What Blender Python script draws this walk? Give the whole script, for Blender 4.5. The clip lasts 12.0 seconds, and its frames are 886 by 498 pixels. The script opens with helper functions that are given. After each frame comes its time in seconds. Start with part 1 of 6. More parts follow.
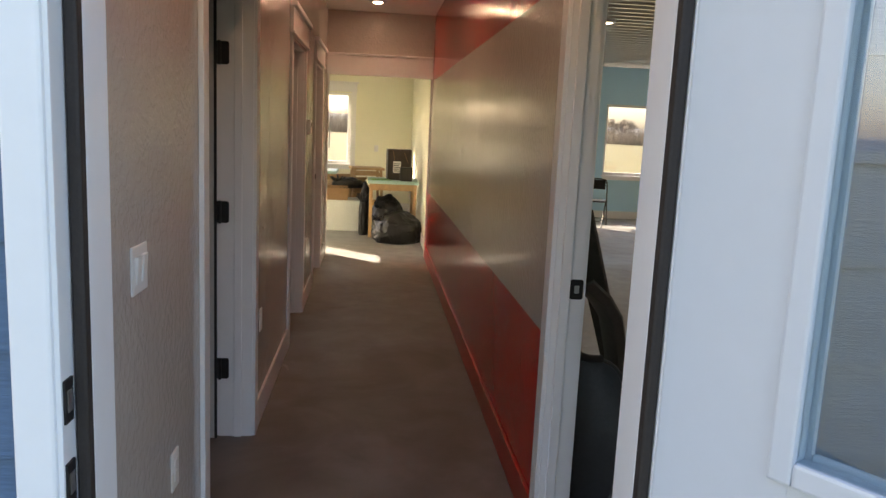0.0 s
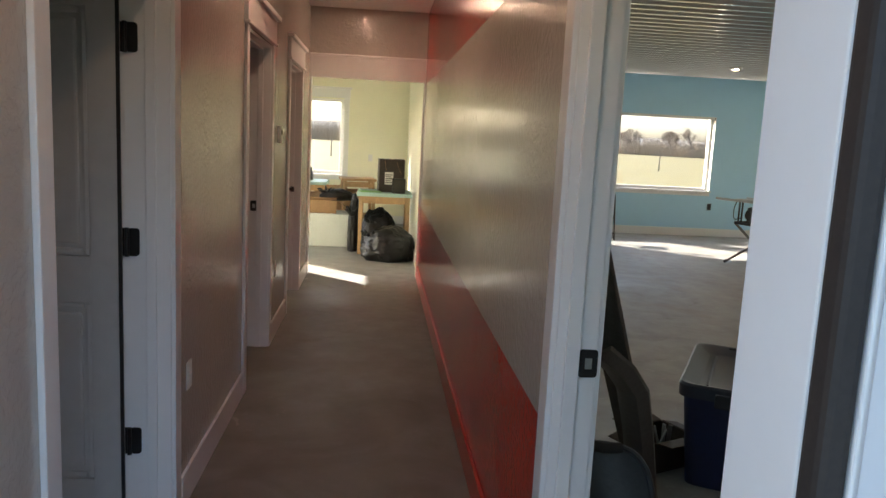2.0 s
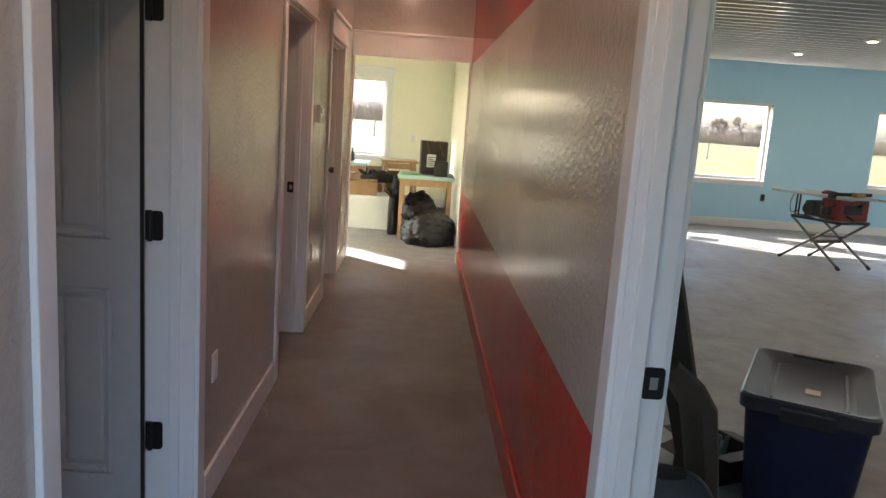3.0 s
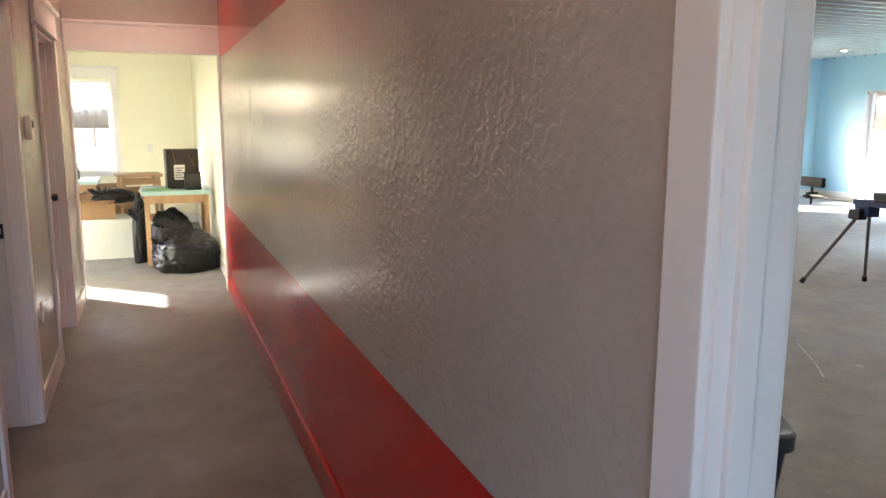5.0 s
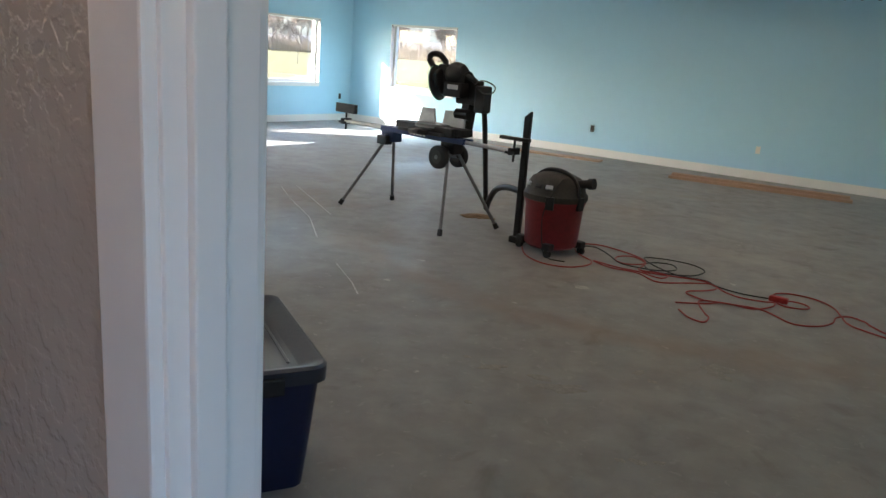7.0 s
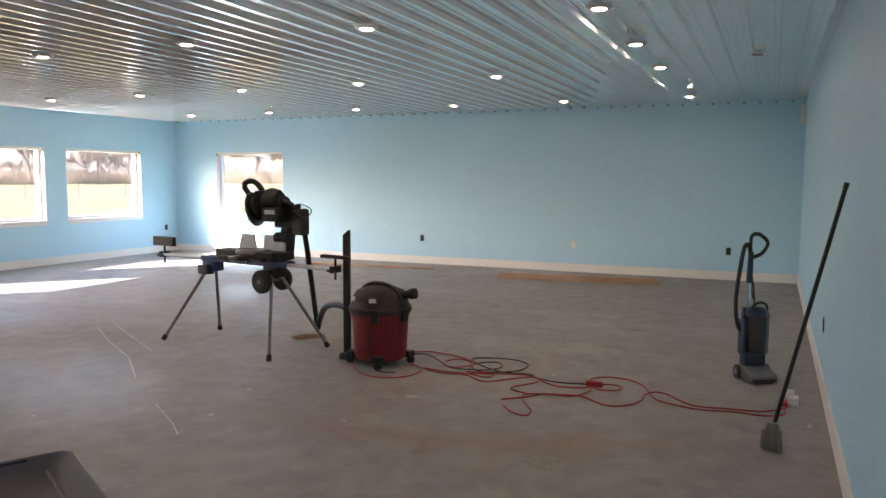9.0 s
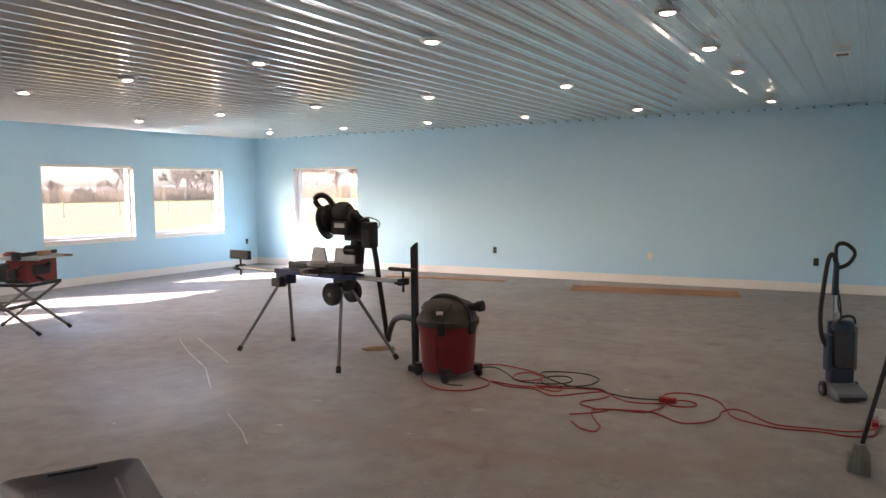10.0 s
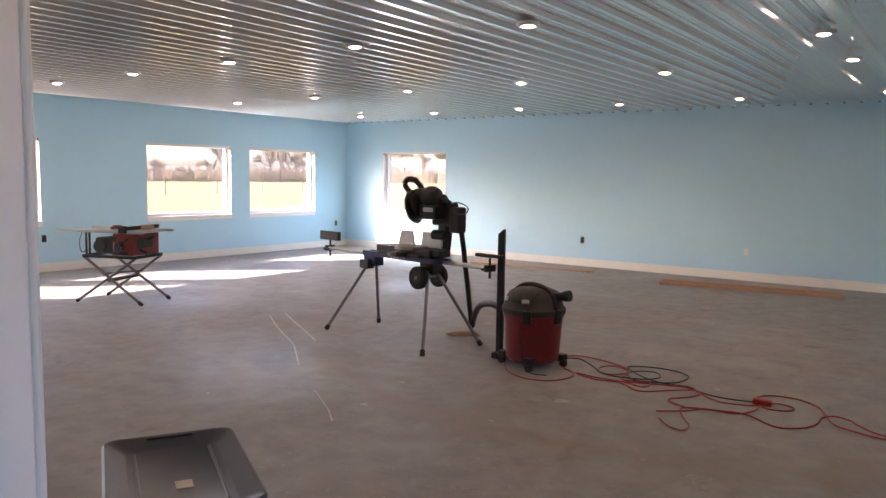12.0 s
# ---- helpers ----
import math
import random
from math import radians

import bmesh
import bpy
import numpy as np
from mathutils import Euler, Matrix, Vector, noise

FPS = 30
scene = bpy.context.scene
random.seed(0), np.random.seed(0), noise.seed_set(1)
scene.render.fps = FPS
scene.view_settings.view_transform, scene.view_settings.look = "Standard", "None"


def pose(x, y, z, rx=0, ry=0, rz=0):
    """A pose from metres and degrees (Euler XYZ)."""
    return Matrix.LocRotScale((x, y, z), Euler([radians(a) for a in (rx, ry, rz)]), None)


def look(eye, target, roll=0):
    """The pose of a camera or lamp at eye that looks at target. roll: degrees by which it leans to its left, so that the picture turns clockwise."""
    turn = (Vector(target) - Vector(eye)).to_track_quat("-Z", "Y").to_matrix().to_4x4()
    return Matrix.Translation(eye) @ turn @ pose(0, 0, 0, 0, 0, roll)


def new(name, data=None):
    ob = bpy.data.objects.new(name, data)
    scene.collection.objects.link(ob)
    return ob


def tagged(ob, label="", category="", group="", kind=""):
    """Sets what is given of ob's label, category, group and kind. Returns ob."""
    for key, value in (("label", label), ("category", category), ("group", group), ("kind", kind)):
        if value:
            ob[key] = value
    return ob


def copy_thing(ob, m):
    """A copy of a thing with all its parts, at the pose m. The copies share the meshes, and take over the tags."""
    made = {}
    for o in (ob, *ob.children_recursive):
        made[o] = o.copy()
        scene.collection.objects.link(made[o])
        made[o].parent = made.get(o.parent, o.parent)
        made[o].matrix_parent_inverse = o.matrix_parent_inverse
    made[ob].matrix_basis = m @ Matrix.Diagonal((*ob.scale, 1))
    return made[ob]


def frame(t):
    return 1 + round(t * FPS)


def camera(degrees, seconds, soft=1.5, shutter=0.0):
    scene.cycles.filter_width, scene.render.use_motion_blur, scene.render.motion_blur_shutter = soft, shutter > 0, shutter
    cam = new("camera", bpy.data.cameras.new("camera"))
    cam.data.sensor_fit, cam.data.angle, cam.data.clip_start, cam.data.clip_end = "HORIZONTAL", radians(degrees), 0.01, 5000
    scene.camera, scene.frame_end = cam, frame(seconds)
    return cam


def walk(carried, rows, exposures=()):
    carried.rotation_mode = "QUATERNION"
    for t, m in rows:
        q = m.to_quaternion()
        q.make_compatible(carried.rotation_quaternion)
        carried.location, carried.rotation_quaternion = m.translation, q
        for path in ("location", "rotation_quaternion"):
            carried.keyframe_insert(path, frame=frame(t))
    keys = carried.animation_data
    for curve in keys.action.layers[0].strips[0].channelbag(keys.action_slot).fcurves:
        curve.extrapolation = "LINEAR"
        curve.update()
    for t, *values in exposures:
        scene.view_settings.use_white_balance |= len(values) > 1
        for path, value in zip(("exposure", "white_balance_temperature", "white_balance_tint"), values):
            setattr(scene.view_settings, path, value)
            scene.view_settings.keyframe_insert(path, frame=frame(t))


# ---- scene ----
cam = camera(61.3, 12.0)
PATH = [
    (0, (0.002, 0.005, 1.528), (0.195, 1.97, 1.211), 2.7),
    (0.5, (0.036, 0.162, 1.514), (0.218, 2.129, 1.201), 2.5),
    (1, (0.141, 0.387, 1.53), (0.298, 2.36, 1.244), 3.0),
    (1.5, (0.145, 0.594, 1.527), (0.315, 2.566, 1.241), 2.9),
    (2, (0.193, 0.776, 1.53), (0.373, 2.746, 1.235), 2.9),
    (2.5, (0.239, 0.912, 1.527), (0.342, 2.882, 1.198), 3.6),
    (2.7, (0.231, 0.947, 1.526), (0.297, 2.915, 1.178), 3.9),
    (4.3, (0.022, 1.533, 1.556), (0.267, 3.493, 1.247), 2.4),
    (4.5, (0.037, 1.652, 1.558), (0.315, 3.61, 1.264), 1.4),
    (5, (0.051, 1.889, 1.538), (0.766, 3.726, 1.198), 0.2),
    (5.1, (0.055, 1.932, 1.532), (0.872, 3.711, 1.123), -2.8),
    (5.5, (0.072, 2.139, 1.498), (1.199, 3.7475, 1.120), 0.6),
    (6, (0.118, 2.176, 1.495), (1.498, 3.565, 1.091), 2.3),
    (6.5, (0.198, 2.064, 1.539), (1.750, 3.244, 1.094), 4.0),
    (7, (0.272, 1.995, 1.554), (1.86, 3.104, 1.055), 4.4),
    (7.5, (0.267, 2.015, 1.546), (1.904, 3.071, 1.094), 3.5),
    (7.7, (0.266, 1.997, 1.568), (1.95, 3.003, 1.182), 2.7),
    (9.3, (0.326, 1.724, 1.609), (2.147, 2.532, 1.44), -0.1),
    (9.5, (0.358, 1.715, 1.605), (2.154, 2.58, 1.446), -0.1),
    (10, (0.368, 1.693, 1.603), (2.099, 2.682, 1.447), -0.6),
    (10.5, (0.362, 1.694, 1.598), (2.037, 2.775, 1.433), -0.8),
    (11, (0.349, 1.704, 1.601), (1.986, 2.84, 1.434), -0.5),
    (11.5, (0.362, 1.719, 1.596), (1.981, 2.879, 1.41), -0.2),
    (12, (0.382, 1.738, 1.592), (1.989, 2.914, 1.401), 0.9),
]

walk(cam, [(t, look(eye, target, roll)) for t, eye, target, roll in PATH],
     [(0, 2.3, 6850, 14), (1.5, 2.35, 6300, 9), (2.5, 2.65, 5900, 9), (4.5, 3.15, 5750, 14), (5.5, 3.4, 5600, 11), (6.0, 3.4, 5450, 9), (6.5, 3.25, 5200, 7), (7.0, 2.85, 5400, 8), (7.5, 2.9, 5450, 11), (9.5, 3.15, 5950, 23), (12, 3.05, 6050, 28)])

# ---- light ----
SUN_DIR = Vector((-0.744, 0.668, 0.468)).normalized()
world = bpy.data.worlds.new("sky")
scene.world = world
world.use_nodes = True
wn = world.node_tree.nodes
sky = wn.new("ShaderNodeTexSky")
sky.sky_type, sky.sun_disc = "NISHITA", False
sky.sun_elevation, sky.sun_rotation = radians(25), radians(312)
sky.air_density, sky.dust_density, sky.ozone_density = 0.9, 3.2, 1.0
wn["Background"].inputs["Strength"].default_value = 0.15
world.node_tree.links.new(sky.outputs[0], wn["Background"].inputs["Color"])
sun = new("sun", bpy.data.lights.new("sun", "SUN"))
sun.data.energy, sun.data.angle, sun.data.color = 5.0, radians(0.5), (1, 0.89, 0.72)
sun.matrix_world = look((0, 0, 30), Vector((0, 0, 30)) - SUN_DIR)

# plan, in metres
XL, XR = -0.55, 0.655            # hall faces
XRB = 0.757                      # blue room's west face
XE, YN, YS = 12.987, 13.75, 1.355  # blue room's east, north and south faces
YSO, YNO, XEO = 1.19, 13.95, 13.19
XW, XWO = -3.16, -3.36
YEND = 8.78
CEIL = 2.79
NWIN = [(1.83, 3.65), (4.28, 6.12), (7.94, 9.76), (10.2, 12.0)]
WZ0, WZ1 = 0.80, 2.12


# ---- materials ----
def material(name, colour, rough=0.6, metal=0.0, grain=0.0, scale=8.0, bump=0.0, bump_scale=60.0, coat=0.0, second=None, amount=0.5, spread=0.0, stretch=(1, 1, 1), distance=0.01, plateau=False, gloss=0.5, patches=0.0):
    m = bpy.data.materials.new(name)
    m.use_nodes = True
    nt = m.node_tree
    n, link = nt.nodes, nt.links.new
    b = n["Principled BSDF"]
    b.inputs["Base Color"].default_value = (*colour, 1)
    b.inputs["Roughness"].default_value = rough
    b.inputs["Metallic"].default_value = metal
    b.inputs["Coat Weight"].default_value = coat
    b.inputs["Coat Roughness"].default_value = 0.1
    b.inputs["Specular IOR Level"].default_value = gloss
    tc = n.new("ShaderNodeTexCoord")
    mp = n.new("ShaderNodeMapping")
    mp.inputs["Scale"].default_value = stretch
    link(tc.outputs["Object"], mp.inputs["Vector"])
    if grain or second:
        big = n.new("ShaderNodeTexNoise")
        big.inputs["Scale"].default_value = scale
        big.inputs["Detail"].default_value = 6
        big.inputs["Roughness"].default_value = 0.6
        link(mp.outputs[0], big.inputs["Vector"])
        ramp = n.new("ShaderNodeValToRGB")
        ramp.color_ramp.elements[0].position = 0.5 - 0.2
        ramp.color_ramp.elements[1].position = 0.5 + 0.2
        c2 = second or tuple(c * (1 - grain) for c in colour)
        ramp.color_ramp.elements[0].color = (*c2, 1)
        ramp.color_ramp.elements[1].color = (*colour, 1)
        link(big.outputs[0], ramp.inputs[0])
        out = ramp.outputs[0]
        fine = n.new("ShaderNodeTexNoise")
        fine.inputs["Scale"].default_value = scale * 9
        fine.inputs["Detail"].default_value = 4
        link(mp.outputs[0], fine.inputs["Vector"])
        hsv = n.new("ShaderNodeHueSaturation")
        mr = n.new("ShaderNodeMapRange")
        mr.inputs["From Min"].default_value, mr.inputs["From Max"].default_value = 0.3, 0.7
        mr.inputs["To Min"].default_value, mr.inputs["To Max"].default_value = 1 - max(grain, 0.02) * 0.5, 1 + max(grain, 0.02) * 0.5
        link(fine.outputs[0], mr.inputs["Value"])
        link(mr.outputs[0], hsv.inputs["Value"])
        link(out, hsv.inputs["Color"])
        link(hsv.outputs[0], b.inputs["Base Color"])
        if spread:
            rr = n.new("ShaderNodeMapRange")
            rr.inputs["From Min"].default_value, rr.inputs["From Max"].default_value = 0.35, 0.65
            rr.inputs["To Min"].default_value, rr.inputs["To Max"].default_value = rough - spread, rough + spread
            link(big.outputs[0], rr.inputs["Value"])
            link(rr.outputs[0], b.inputs["Roughness"])
    if bump:
        bn = n.new("ShaderNodeTexNoise")
        bn.inputs["Scale"].default_value = bump_scale
        bn.inputs["Detail"].default_value = 3
        link(mp.outputs[0], bn.inputs["Vector"])
        bm_ = n.new("ShaderNodeBump")
        bm_.inputs["Strength"].default_value = bump
        bm_.inputs["Distance"].default_value = distance
        if plateau:
            pr = n.new("ShaderNodeMapRange")
            pr.interpolation_type = "SMOOTHSTEP"
            pr.inputs["From Min"].default_value, pr.inputs["From Max"].default_value = 0.42, 0.58
            link(bn.outputs[0], pr.inputs["Value"])
            height = pr.outputs[0]
            if patches:
                pn = n.new("ShaderNodeTexNoise")
                pn.inputs["Scale"].default_value, pn.inputs["Detail"].default_value = patches, 5
                link(mp.outputs[0], pn.inputs["Vector"])
                pm = n.new("ShaderNodeMapRange")
                pm.inputs["From Min"].default_value, pm.inputs["From Max"].default_value = 0.46, 0.60
                pm.inputs["To Min"].default_value = 0.5
                link(pn.outputs[0], pm.inputs["Value"])
                pt = n.new("ShaderNodeMath")
                pt.operation = "MULTIPLY"
                link(height, pt.inputs[0])
                link(pm.outputs[0], pt.inputs[1])
                height = pt.outputs[0]
            link(height, bm_.inputs["Height"])
        else:
            link(bn.outputs[0], bm_.inputs["Height"])
        link(bm_.outputs[0], b.inputs["Normal"])
    return m


def glowing(name, colour, strength):
    m = bpy.data.materials.new(name)
    m.use_nodes = True
    b = m.node_tree.nodes["Principled BSDF"]
    b.inputs["Base Color"].default_value = (*colour, 1)
    b.inputs["Emission Color"].default_value = (*colour, 1)
    b.inputs["Emission Strength"].default_value = strength
    return m


def clear_glass(name, tint=(1, 1, 1), floor=0.05):
    m = bpy.data.materials.new(name)
    m.use_nodes = True
    nt = m.node_tree
    n, link = nt.nodes, nt.links.new
    n.remove(n["Principled BSDF"])
    tr = n.new("ShaderNodeBsdfTransparent")
    tr.inputs["Color"].default_value = (*tint, 1)
    gl = n.new("ShaderNodeBsdfGlossy")
    gl.inputs["Roughness"].default_value = 0.02
    lw = n.new("ShaderNodeLayerWeight")
    lw.inputs["Blend"].default_value = 0.5
    pw = n.new("ShaderNodeMath")
    pw.operation = "POWER"
    pw.inputs[1].default_value = 5.0
    link(lw.outputs["Facing"], pw.inputs[0])
    fr = n.new("ShaderNodeMath")
    fr.operation = "MULTIPLY_ADD"
    fr.inputs[1].default_value, fr.inputs[2].default_value = 0.95 - floor, floor
    link(pw.outputs[0], fr.inputs[0])
    mix = n.new("ShaderNodeMixShader")
    link(fr.outputs[0], mix.inputs[0])
    link(tr.outputs[0], mix.inputs[1])
    link(gl.outputs[0], mix.inputs[2])
    link(mix.outputs[0], n["Material Output"].inputs["Surface"])
    return m


GREIGE = material("greige paint", (0.50, 0.465, 0.42), 0.15, grain=0.05, scale=1.5, bump=0.85, bump_scale=38, distance=0.0011, plateau=True, patches=3.5)
RED = material("red paint", (0.50, 0.022, 0.016), 0.14, grain=0.05, scale=1.5, bump=0.4, bump_scale=38, distance=0.0011, plateau=True, gloss=0.22, patches=3.5)
BLUE = material("light blue paint", (0.45, 0.71, 0.87), 0.5, grain=0.02, scale=0.7, bump=0.12, bump_scale=60, distance=0.002, plateau=True)
CREAM = material("pale yellow paint", (0.86, 0.84, 0.66), 0.5, grain=0.02, scale=0.7, bump=0.12, bump_scale=60, distance=0.002, plateau=True)
DRYWALL = material("white ceiling paint", (0.72, 0.70, 0.66), 0.7, grain=0.06, scale=2, bump=0.35, bump_scale=50, distance=0.004)
TRIM = material("white trim paint", (0.80, 0.79, 0.78), 0.32, grain=0.012, scale=3, bump=0.08, bump_scale=30, distance=0.002)
FRONTPAINT = material("pale grey-white steel door", (0.60, 0.62, 0.65), 0.42, grain=0.012, scale=2, bump=0.08, bump_scale=70, distance=0.002)
DOORPAINT = material("white door skin", (0.74, 0.75, 0.77), 0.42, grain=0.015, scale=2, bump=0.12, bump_scale=70, distance=0.002)
REDTRIM = material("red trim paint", (0.43, 0.02, 0.015), 0.28, grain=0.08, scale=2, bump=0.06, bump_scale=30)
BLACKMETAL = material("black metal", (0.015, 0.015, 0.016), 0.45, 0.3, grain=0.2, scale=20, bump=0.1)
RUBBER = material("black rubber", (0.02, 0.02, 0.02), 0.75, grain=0.3, scale=15, bump=0.15)
STRIP = material("brown weatherstrip", (0.03, 0.022, 0.018), 0.7, grain=0.25, scale=20)
PLATE = material("white plastic", (0.78, 0.77, 0.74), 0.35, grain=0.03, scale=10)
BLACKPLASTIC = material("black plastic", (0.012, 0.012, 0.014), 0.5, grain=0.2, scale=25, bump=0.1)
SIDING = material("blue vinyl siding", (0.075, 0.14, 0.24), 0.5, grain=0.15, scale=3, bump=0.2, bump_scale=30, stretch=(1, 1, 8))
METALCEIL = material("white ribbed steel", (0.94, 0.94, 0.93), 0.22, 0.6, grain=0.03, scale=0.6, coat=0.5)
STEEL = material("brushed steel", (0.5, 0.5, 0.5), 0.35, 0.9, grain=0.15, scale=12, bump=0.05)
ALU = material("cast aluminium", (0.5, 0.5, 0.5), 0.5, 0.6, grain=0.15, scale=12, bump=0.1)
WINGLASS = clear_glass("window glass")
DOORGLASS = clear_glass("coated double glass", (0.8, 0.85, 0.86), 0.10)
LAMPFACE = glowing("lamp diffuser", (1.0, 0.69, 0.43), 31.0)
HALLFACE = glowing("warm hall lamp diffuser", (1.0, 0.62, 0.39), 47.0)


def concrete():
    m = material("bare concrete", (0.325, 0.318, 0.302), 0.58, grain=0.25, scale=0.55, bump=0.12, bump_scale=14, second=(0.23, 0.225, 0.213), spread=0.16, distance=0.01)
    nt = m.node_tree
    n, link = nt.nodes, nt.links.new
    b = n["Principled BSDF"]
    last = b.inputs["Base Color"].links[0].from_socket
    tc = [x for x in n if x.type == "TEX_COORD"][0]
    # trowel marks and pale spills
    for scale, lo, hi, colour, fac, st in ((1.1, 0.58, 0.68, (0.38, 0.37, 0.345), 0.5, (1, 0.45, 1)), (3.5, 0.62, 0.74, (0.14, 0.125, 0.108), 0.5, (0.8, 1, 1)), (6.0, 0.52, 0.72, (0.19, 0.18, 0.165), 0.35, (1, 1, 1)), (2.2, 0.52, 0.68, (0.37, 0.365, 0.35), 0.4, (1, 0.8, 1)), (16.0, 0.62, 0.70, (0.40, 0.385, 0.36), 0.4, (1, 1, 1)), (0.9, 0.54, 0.70, (0.27, 0.225, 0.17), 0.4, (1, 1, 1)), (5.0, 0.71, 0.735, (0.6, 0.57, 0.52), 0.6, (1, 1, 1))):
        mp = n.new("ShaderNodeMapping")
        mp.inputs["Scale"].default_value = st
        mp.inputs["Location"].default_value = (scale * 3, scale * 7, 0)
        link(tc.outputs["Object"], mp.inputs["Vector"])
        t = n.new("ShaderNodeTexNoise")
        t.inputs["Scale"].default_value = scale
        t.inputs["Detail"].default_value = 8
        t.inputs["Distortion"].default_value = 0.8
        link(mp.outputs[0], t.inputs["Vector"])
        mr = n.new("ShaderNodeMapRange")
        mr.inputs["From Min"].default_value, mr.inputs["From Max"].default_value = lo, hi
        mr.inputs["To Max"].default_value = fac
        link(t.outputs[0], mr.inputs["Value"])
        mx = n.new("ShaderNodeMix")
        mx.data_type = "RGBA"
        link(mr.outputs[0], mx.inputs["Factor"])
        link(last, mx.inputs["A"])
        mx.inputs["B"].default_value = (*colour, 1)
        last = mx.outputs["Result"]
    # sawdust swept into a curve beside the mitre saw
    sp = n.new("ShaderNodeSeparateXYZ")
    link(tc.outputs["Object"], sp.inputs[0])
    terms = []
    for axis, centre, half in (("X", 5.4, 1.1), ("Y", 4.2, 2.0)):
        off = n.new("ShaderNodeMath")
        off.operation = "MULTIPLY_ADD"
        off.inputs[1].default_value, off.inputs[2].default_value = 1 / half, -centre / half
        link(sp.outputs[axis], off.inputs[0])
        sq = n.new("ShaderNodeMath")
        sq.operation = "MULTIPLY"
        link(off.outputs[0], sq.inputs[0])
        link(off.outputs[0], sq.inputs[1])
        terms.append((off, sq))
    ring = n.new("ShaderNodeMath")
    link(terms[0][1].outputs[0], ring.inputs[0])
    link(terms[1][1].outputs[0], ring.inputs[1])
    wob = n.new("ShaderNodeTexNoise")
    wob.inputs["Scale"].default_value, wob.inputs["Detail"].default_value = 2.2, 8
    link(tc.outputs["Object"], wob.inputs["Vector"])
    add = n.new("ShaderNodeMath")
    link(ring.outputs[0], add.inputs[0])
    link(wob.outputs[0], add.inputs[1])
    gap = n.new("ShaderNodeMath")
    gap.operation = "SUBTRACT"
    gap.inputs[1].default_value = 1.5
    link(add.outputs[0], gap.inputs[0])
    mag = n.new("ShaderNodeMath")
    mag.operation = "ABSOLUTE"
    link(gap.outputs[0], mag.inputs[0])
    band = n.new("ShaderNodeMapRange")
    band.inputs["From Min"].default_value, band.inputs["From Max"].default_value = 0.45, 0.05
    band.inputs["To Max"].default_value = 0.5
    link(mag.outputs[0], band.inputs["Value"])
    side = n.new("ShaderNodeMapRange")
    side.inputs["From Min"].default_value, side.inputs["From Max"].default_value = 0.2, -0.5
    link(terms[0][0].outputs[0], side.inputs["Value"])
    both = n.new("ShaderNodeMath")
    both.operation = "MULTIPLY"
    link(band.outputs[0], both.inputs[0])
    link(side.outputs[0], both.inputs[1])
    mx = n.new("ShaderNodeMix")
    mx.data_type = "RGBA"
    link(both.outputs[0], mx.inputs["Factor"])
    link(last, mx.inputs["A"])
    mx.inputs["B"].default_value = (0.25, 0.185, 0.13, 1)
    last = mx.outputs["Result"]
    # darker brown blotches over the hall, thinning out into the rooms
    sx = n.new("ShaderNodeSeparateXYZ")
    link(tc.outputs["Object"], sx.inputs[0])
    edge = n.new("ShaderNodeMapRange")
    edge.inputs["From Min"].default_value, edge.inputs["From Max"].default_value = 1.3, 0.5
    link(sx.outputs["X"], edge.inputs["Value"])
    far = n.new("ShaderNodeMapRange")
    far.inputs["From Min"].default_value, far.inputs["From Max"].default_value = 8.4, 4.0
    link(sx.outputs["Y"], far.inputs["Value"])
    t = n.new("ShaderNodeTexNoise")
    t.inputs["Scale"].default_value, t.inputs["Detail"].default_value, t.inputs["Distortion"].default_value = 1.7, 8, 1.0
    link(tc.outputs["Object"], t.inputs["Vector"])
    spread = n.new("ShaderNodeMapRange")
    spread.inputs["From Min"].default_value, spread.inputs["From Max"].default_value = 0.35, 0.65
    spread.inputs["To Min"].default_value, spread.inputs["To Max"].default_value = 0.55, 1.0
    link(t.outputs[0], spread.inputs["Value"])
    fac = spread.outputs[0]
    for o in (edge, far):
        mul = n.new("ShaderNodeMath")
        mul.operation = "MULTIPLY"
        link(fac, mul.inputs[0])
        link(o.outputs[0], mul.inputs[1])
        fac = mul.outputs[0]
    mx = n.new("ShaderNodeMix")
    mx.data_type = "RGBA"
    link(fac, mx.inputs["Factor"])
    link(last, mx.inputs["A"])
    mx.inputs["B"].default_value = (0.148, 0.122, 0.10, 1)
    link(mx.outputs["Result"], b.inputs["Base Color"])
    return m


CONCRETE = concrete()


# ---- mesh helpers ----
def box(bm, x0, x1, y0, y1, z0, z1, bevel=0.0):
    c = Vector(((x0 + x1) / 2, (y0 + y1) / 2, (z0 + z1) / 2))
    made = bmesh.ops.create_cube(bm, size=1, matrix=Matrix.Translation(c) @ Matrix.Diagonal((x1 - x0, y1 - y0, z1 - z0, 1)))
    if bevel:
        es = list({e for v in made["verts"] for e in v.link_edges})
        bmesh.ops.bevel(bm, geom=es, offset=bevel, segments=2, affect="EDGES", profile=0.6)
    return made["verts"]


def rod(bm, a, b, r, r2=None, seg=10):
    a, b = Vector(a), Vector(b)
    d = b - a
    m = Matrix.Translation((a + b) / 2) @ d.to_track_quat("Z", "Y").to_matrix().to_4x4()
    return bmesh.ops.create_cone(bm, cap_ends=True, segments=seg, radius1=r, radius2=r if r2 is None else r2, depth=d.length, matrix=m)["verts"]


